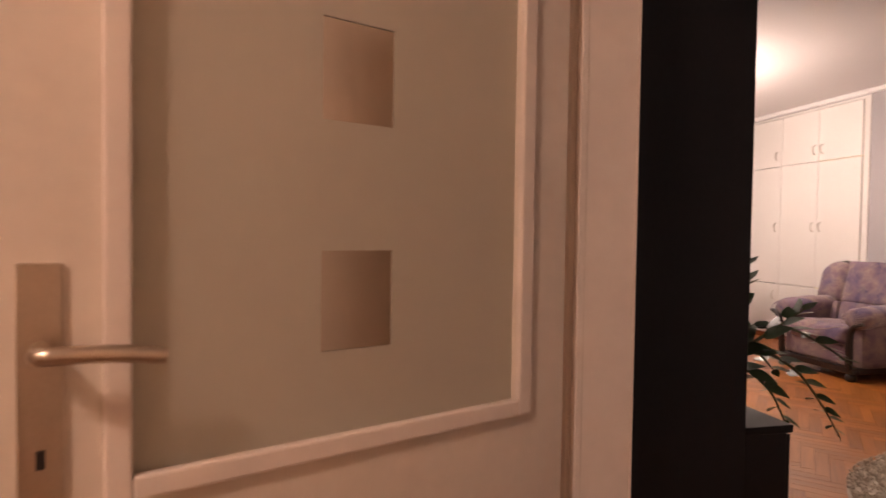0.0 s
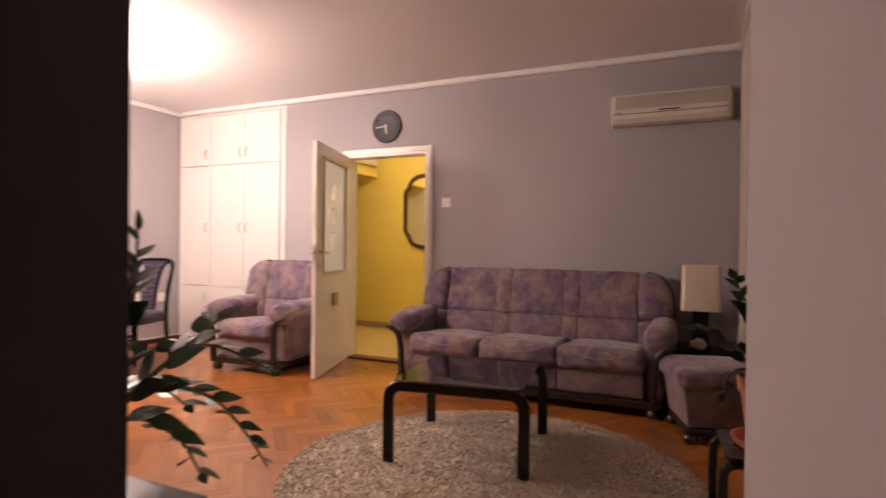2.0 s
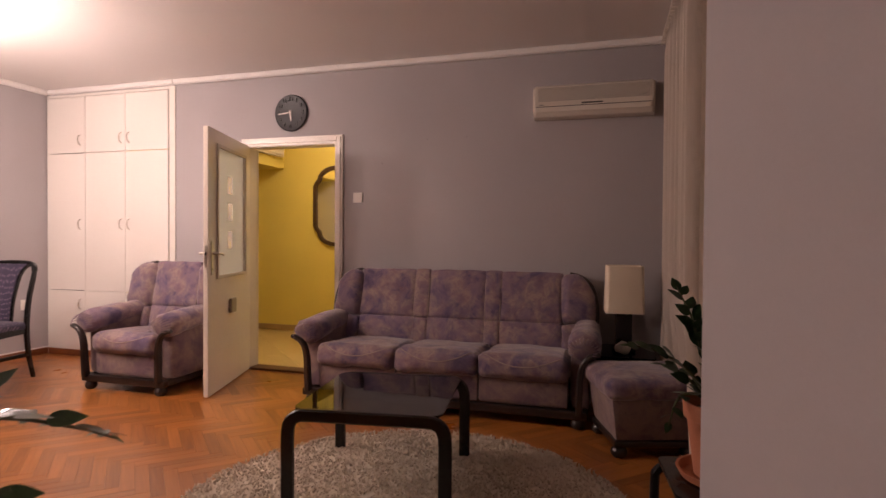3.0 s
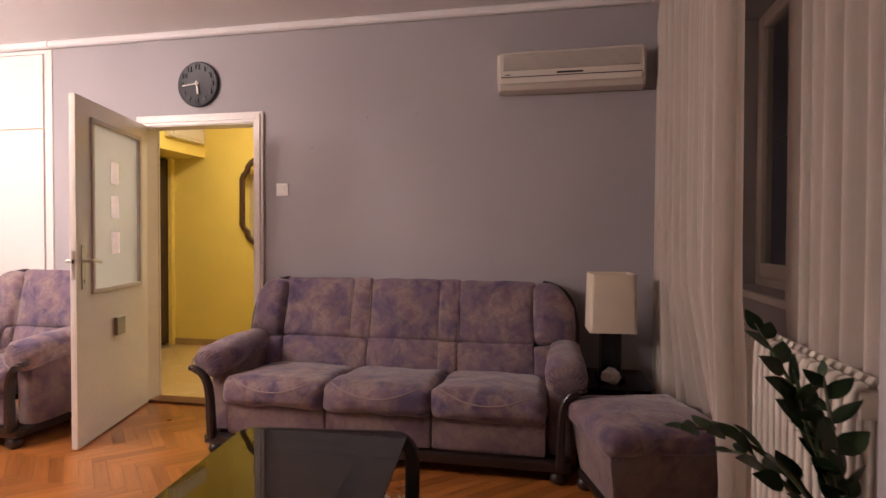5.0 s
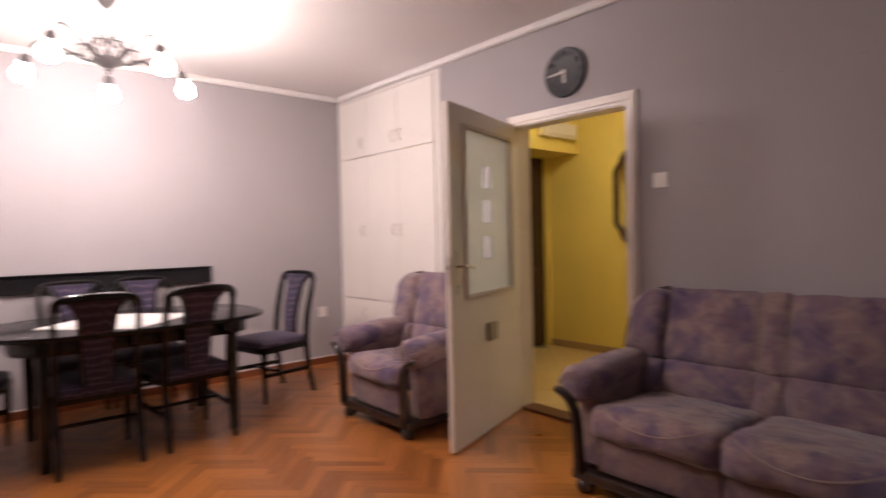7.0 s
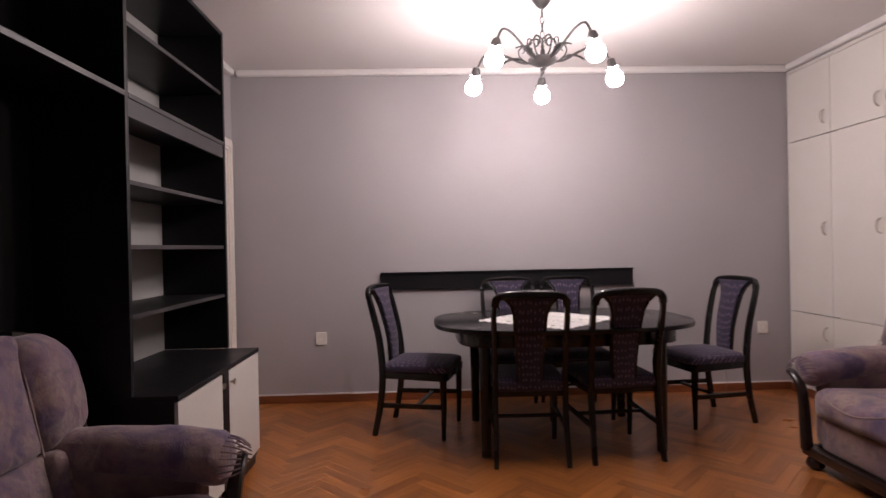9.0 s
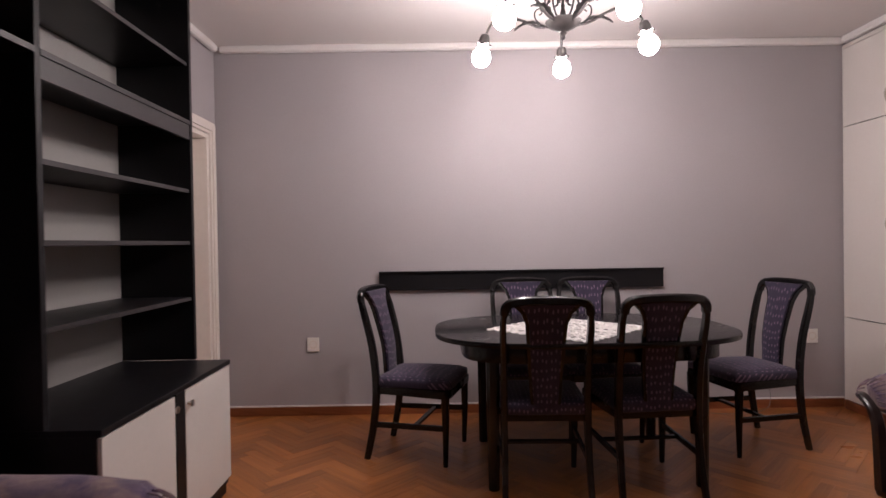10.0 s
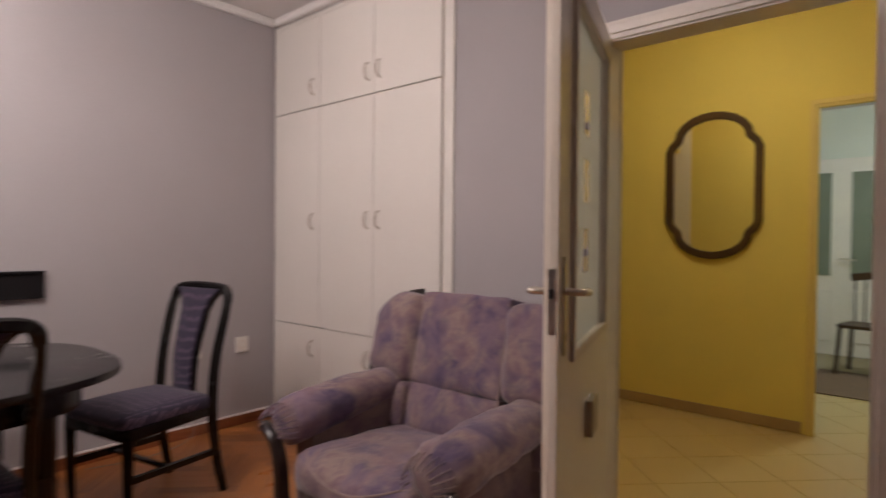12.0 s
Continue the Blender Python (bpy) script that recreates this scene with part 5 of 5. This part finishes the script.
def curtain(x0, x1, y0, waves, amp, seed, label):
    c = thing("curtain", (x0 + x1) / 2, y0, 0.0, 0, label, "curtain", "ivory curtains")
    b = bmesh.new()
    nx, nz = waves * 10, 16
    grid = []
    rnd_ = random.Random(seed)
    ph = [rnd_.uniform(0, 6.28) for _ in range(4)]
    for k in range(nz + 1):
        z = 0.025 + (2.575 - 0.025) * k / nz
        row = []
        for i in range(nx + 1):
            u = i / nx
            g = u * waves * 2 * math.pi
            drop = 1 - k / nz
            y = amp * (0.75 + 0.35 * math.sin(u * 9 + ph[0])) * math.sin(g + 0.8 * math.sin(u * 7 + ph[1]) + 0.25 * drop * math.sin(u * 23 + ph[2])) + 0.012 * drop * math.sin(u * 31 + ph[3])
            if k == nz:
                y *= 0.7
            xx = x0 + (x1 - x0) * (u + 0.010 * drop * math.sin(g * 0.5 + ph[2]))
            # the cloth is pushed back where the ottoman stands against it
            y -= 0.19 * max(0.0, 1 - ((xx - 5.70) / 0.55) ** 2) * max(0.0, 1 - z / 1.0)
            row.append(b.verts.new((xx - (x0 + x1) / 2, y, z)))
        grid.append(row)
    for r0, r1 in zip(grid, grid[1:]):
        for i in range(nx):
            b.faces.new((r0[i], r0[i + 1], r1[i + 1], r1[i]))
    bmesh.ops.solidify(b, geom=b.faces[:], thickness=0.0015)
    part("cloth", b, CURTAIN, c, smooth=True, angle=180)
    hd = bmesh.new()
    for i in range(waves * 2):
        u = (i + 0.5) / (waves * 2)
        box(x0 + (x1 - x0) * u - (x0 + x1) / 2 - 0.012, x0 + (x1 - x0) * u - (x0 + x1) / 2 + 0.012, -amp, amp, 2.575, 2.605, 0.003, bm=hd)
    part("heading", hd, CURTAIN, c, "pleated curtain heading")


curtain(5.18, 6.645, 1.215, 13, 0.055, 3, "ivory sheer curtain drawn to the sofa wall")
curtain(3.98, 5.33, 0.995, 13, 0.030, 8, "ivory sheer curtain beside the wall pier")
structure("curtain_rail", box(3.96, 6.60, 0.97, 1.25, 2.606, 2.638, 0.003), CASING, "white ceiling-mounted curtain rail", "curtain rail")

leaf_b = bmesh.new()
prev = None
for q in range(7):
    u = q / 6
    w = 0.30 * math.sin(math.pi * (0.06 + 0.94 * u) ** 0.8) if q < 6 else 0.0
    row = [leaf_b.verts.new((u, s * w, 0.05 * abs(s) * 2 * w - 0.10 * u * u)) for s in ((-1, 0, 1) if 0 < q < 6 else (0,))]
    if prev:
        if len(prev) == 1 and len(row) == 3:
            leaf_b.faces.new((prev[0], row[1], row[0])); leaf_b.faces.new((prev[0], row[2], row[1]))
        elif len(prev) == 3 and len(row) == 3:
            leaf_b.faces.new((prev[0], prev[1], row[1], row[0])); leaf_b.faces.new((prev[1], prev[2], row[2], row[1]))
        elif len(prev) == 3:
            leaf_b.faces.new((prev[0], prev[1], row[0])); leaf_b.faces.new((prev[1], prev[2], row[0]))
    prev = row
bmesh.ops.solidify(leaf_b, geom=leaf_b.faces[:], thickness=0.012)
LEAFMESH = mesh_of("leaf", leaf_b, LEAF, True)


def frond(parent, ctrl, leaves, size, seed):
    """A fleshy stalk along ctrl with leaflets in two rows."""
    rnd_ = random.Random(seed)
    pts = smoothline(ctrl, 8)
    st_ = part("stem", sweep(pts, 0.0065, 0, n=7, taper=lambda u: 1.15 - 0.8 * u), STEM, parent, smooth=True)
    n = len(pts)
    for k in range(leaves):
        u = 0.22 + 0.78 * k / (leaves - 1)
        i = min(n - 2, int(u * (n - 1)))
        p = pts[i]
        t = (pts[i + 1] - pts[i]).normalized()
        side = t.cross(Vector((0, 0, 1)))
        side = side.normalized() if side.length > 0.2 else t.cross(Vector((0, 1, 0))).normalized()
        sg = 1 if k % 2 else -1
        d = (t * rnd_.uniform(0.45, 0.8) + side * sg * rnd_.uniform(0.7, 1.0) + Vector((0, 0, rnd_.uniform(0.05, 0.45)))).normalized()
        if k == leaves - 1:
            d = t
        zax = (Vector((0, 0, 1)) + side * rnd_.uniform(-0.8, 0.8) - t * rnd_.uniform(0.0, 0.9)).normalized()
        yax = zax.cross(d).normalized()
        zax = d.cross(yax).normalized()
        s = size * rnd_.uniform(0.8, 1.15) * (0.75 + 0.5 * math.sin(math.pi * min(1, u)))
        m = Matrix((d, yax, zax)).transposed().to_4x4()
        piece("leaf", LEAFMESH, st_, Matrix.Translation(p) @ m @ Matrix.Diagonal((s, s, s, 1)))


pl1 = thing("potted_plant", 2.57, 2.53, 0.661, 0, "glossy green potted plant with arching stems on the low cabinet", "plant")
part("pot", turned([(0.065, 0.0), (0.075, 0.005), (0.088, 0.085), (0.093, 0.095), (0.093, 0.11), (0.085, 0.11), (0.080, 0.09)], 26), CASING, pl1, "white glazed pot", smooth=True)
part("soil", turned([(0.078, 0.080), (0.078, 0.088), (0.03, 0.093)], 20), SOIL, pl1)
for k, (c, nl, sz) in enumerate((
        ([(0.0, 0, 0.08), (0.16, 0.02, 0.22), (0.40, 0.08, 0.21), (0.60, 0.12, 0.13), (0.73, 0.14, 0.06)], 20, 0.058),
        ([(0.02, -0.01, 0.08), (0.18, 0.0, 0.16), (0.40, 0.06, 0.08), (0.56, 0.10, -0.06), (0.68, 0.13, -0.20)], 19, 0.058),
        ([(0.01, 0.0, 0.08), (0.07, -0.02, 0.22), (0.12, -0.03, 0.36), (0.14, -0.02, 0.50)], 13, 0.058),
        ([(-0.01, 0.02, 0.08), (0.0, 0.06, 0.25), (0.02, 0.10, 0.42)], 13, 0.058),
        ([(0.0, -0.02, 0.08), (0.12, -0.05, 0.18), (0.24, -0.07, 0.26), (0.30, -0.08, 0.30)], 10, 0.07),
        ([(0.01, 0.02, 0.08), (0.12, 0.10, 0.22), (0.24, 0.18, 0.30)], 10, 0.07),
        ([(0.02, 0.0, 0.08), (0.16, 0.02, 0.10), (0.28, 0.03, 0.02), (0.36, 0.04, -0.10)], 11, 0.065),
        ([(0.0, 0.0, 0.08), (0.10, 0.03, 0.16), (0.25, 0.06, 0.14), (0.36, 0.09, 0.06)], 11, 0.068))):
    frond(pl1, c, nl, sz, 20 + k)

sl = thing("plant_stool", 4.25, 1.265, 0, 5, "low black bentwood stool", "stool")
sl.scale = (1, 1, 0.86)
for sx in (-0.15, 0.15):
    part("leg_frame", sweep(smoothline([(sx, -0.17, 0), (sx, -0.17, 0.37), (sx, -0.16, 0.435), (sx, -0.12, 0.458), (sx, 0, 0.46), (sx, 0.12, 0.458), (sx, 0.16, 0.435), (sx, 0.17, 0.37), (sx, 0.17, 0)], 5), 0.03, 0.026, up=(1, 0, 0)), LACQUER, sl, smooth=True)
part("top", outline_slab(rounded_rect(0.17, 0.16, 0.03), 0.473, 0.489, 0.003), LACQUER, sl)
pl2 = thing("potted_plant", 4.25, 1.255, 0.4215, 0, "glossy green potted plant in a terracotta pot on a stool", "plant")
part("saucer", turned([(0.10, 0.0), (0.125, 0.004), (0.14, 0.03), (0.132, 0.03), (0.115, 0.008)], 26), TERRACOTTA, pl2, smooth=True)
part("pot", turned([(0.075, 0.009), (0.085, 0.012), (0.108, 0.19), (0.118, 0.195), (0.121, 0.245), (0.112, 0.245), (0.105, 0.2)], 28), TERRACOTTA, pl2, "terracotta pot", smooth=True)
part("soil", turned([(0.10, 0.195), (0.10, 0.208), (0.04, 0.215)], 20), SOIL, pl2)
for k, (c, nl, sz) in enumerate((
        ([(0.0, 0, 0.2), (0.02, 0.04, 0.36), (0.06, 0.08, 0.48), (0.13, 0.13, 0.60)], 15, 0.068),
        ([(0.0, 0.01, 0.2), (0.02, 0.10, 0.33), (0.04, 0.20, 0.39), (0.05, 0.29, 0.40)], 10, 0.064),
        ([(0.01, 0, 0.2), (0.05, 0.0, 0.32), (0.10, 0.0, 0.42), (0.16, -0.01, 0.50)], 10, 0.066),
        ([(0.0, -0.01, 0.2), (0.03, 0.03, 0.32), (0.03, 0.07, 0.42), (0.02, 0.09, 0.50)], 10, 0.066),
        ([(0.0, 0.0, 0.2), (-0.03, 0.08, 0.27), (-0.06, 0.14, 0.26), (-0.08, 0.17, 0.18)], 9, 0.05),
        ([(0.02, 0.02, 0.2), (0.07, 0.08, 0.28), (0.12, 0.14, 0.32), (0.17, 0.18, 0.32)], 10, 0.054),
        ([(0.0, -0.02, 0.2), (0.04, 0.0, 0.30), (0.10, 0.03, 0.38), (0.14, 0.05, 0.44)], 11, 0.056))):
    frond(pl2, c, nl, sz, 60 + k)

# ---- kitchen chair and mat seen through the far doorway ----
kc = thing("kitchen_chair", 10.9, 4.15, 0, 80, "brown wooden kitchen chair with a spindle back", "chair")
part("seat", outline_slab(rounded_rect(0.2, 0.2, 0.05), 0.43, 0.46, 0.006), BROWNWOOD, kc)
for sx in (-0.17, 0.17):
    for sy in (-0.17, 0.17):
        part("leg", sweep([(sx * 1.15, sy * 1.15, 0), (sx, sy, 0.43)], 0.018, 0, n=10), BROWNWOOD, kc, smooth=True)
for i in range(5):
    part("spindle", sweep([(-0.15 + 0.075 * i, -0.18, 0.46), (-0.17 + 0.085 * i, -0.24, 0.88)], 0.009, 0, n=8), BROWNWOOD, kc, smooth=True)
part("top_rail", sweep([(-0.2, -0.235, 0.87), (0, -0.26, 0.90), (0.2, -0.235, 0.87)], 0.03, 0.07), BROWNWOOD, kc)
km = thing("kitchen_mat", 10.3, 4.22, 0.0, 0, "brown rectangular mat on the tiles", "mat")
part("mat", box(-0.45, 0.6, -0.3, 0.3, 0.001, 0.011, 0.003), mat("brown_woven_mat", (0.16, 0.10, 0.06), 0.9, var=0.2, scale=20, bump=0.4), km)


# ---- floors, piece by piece ----
L_, P_ = 0.36, 0.063


def plank_mesh(uvshift=0.0):
    g = 0.0003
    c = 0.0008
    x0, x1, y0, y1 = g, L_ - g, g, P_ - g
    vs = [(x0 + c, y0 + c, 0), (x1 - c, y0 + c, 0), (x1 - c, y1 - c, 0), (x0 + c, y1 - c, 0), (x0, y0, -c), (x1, y0, -c), (x1, y1, -c), (x0, y1, -c), (x0, y0, -0.008), (x1, y0, -0.008), (x1, y1, -0.008), (x0, y1, -0.008)]
    fs = [(0, 1, 2, 3)] + [(4 + i, 4 + (i + 1) % 4, (i + 1) % 4, i) for i in range(4)] + [(8 + i, 8 + (i + 1) % 4, 4 + (i + 1) % 4, 4 + i) for i in range(4)]
    return vs, fs


pv, pf = plank_mesh()
pm = bpy.data.meshes.new("plank")
pm.from_pydata(pv, [], pf)
uvl = pm.uv_layers.new(name="UVMap")
for lp in pm.loops:
    c = pm.vertices[lp.vertex_index].co
    uvl.data[lp.index].uv = (c.x, c.y)
pm.materials.append(PARQUET)
subfloor = structure("floor", box(1.93, 6.70, 0.72, N_ + 0.02, -0.12, -0.006), CONCRETE, "oiled oak parquet in a herringbone pattern", "floor")
A = radians(FLOOR_TURN)
ca, sa = math.cos(A), math.sin(A)
allv, allf, alluv = [], [], []
count = 0
for i in range(-140, 141):
    for j in range(-18, 19):
        for kind in (0, 1):
            u, v = i * P_ + j * L_, i * P_ - j * L_
            ang = 0.0
            if kind:
                u, v = u + P_, v + P_
                ang = 90.0
            # centre of the plank in the room
            cu, cv = (u + L_ / 2, v + P_ / 2) if not kind else (u - P_ / 2, v + L_ / 2)
            cx, cy = 4.40 + cu * ca - cv * sa, 3.90 + cu * sa + cv * ca
            if not (1.90 < cx < 6.80 and 0.75 < cy < N_ + 0.12):
                continue
            m = pose(4.40 + u * ca - v * sa, 3.90 + u * sa + v * ca, 0, 0, 0, FLOOR_TURN + ang)
            if 4.05 < cx < 5.75 and 3.45 < cy < 5.35 and count < 300:
                count += 1
                piece("plank", pm, subfloor, m)
            else:
                b0 = len(allv)
                allv += [(min(6.70, q.x), q.y, q.z) for q in (m @ Vector(p) for p in pv)]
                allf += [tuple(b0 + q for q in fc) for fc in pf]
                alluv += [(pv[q][0], pv[q][1]) for fc in pf for q in fc]
me = bpy.data.meshes.new("parquet")
me.from_pydata(allv, [], allf)
uvl = me.uv_layers.new(name="UVMap")
for k, c in enumerate(alluv):
    uvl.data[k].uv = c
me.materials.append(PARQUET)
pq = tagged(new("parquet", me), "oak parquet strips", "", "", "stuff")
pq.parent = subfloor

# cream tiles laid diagonally in the hall and the kitchen
hallbed = structure("floor_hall", box(6.70, 12.0, 2.6, 6.2, -0.1, -0.003), GROUT, "cream ceramic tiles laid diagonally", "floor")
TS = 0.33
tm = mesh_of("tile", box(0.0015, TS - 0.0015, 0.0015, TS - 0.0015, -0.008, 0.0, 0.0012, seg=1), TILE)
for i in range(-14, 15):
    for j in range(-14, 15):
        m = pose(8.0, 4.5, 0, 0, 0, 45) @ pose(i * TS, j * TS, 0)
        c = m @ Vector((TS / 2, TS / 2, 0))
        if 6.72 < c.x < 10.4 and 2.75 < c.y < 6.05:
            cut = tm
            if c.x - TS * 0.75 < 6.70:
                cut = tm.copy()
                for q in cut.vertices:
                    g = m @ q.co
                    q.co = m.inverted() @ Vector((max(6.70, g.x), g.y, g.z))
            piece("tile", cut, hallbed, m)
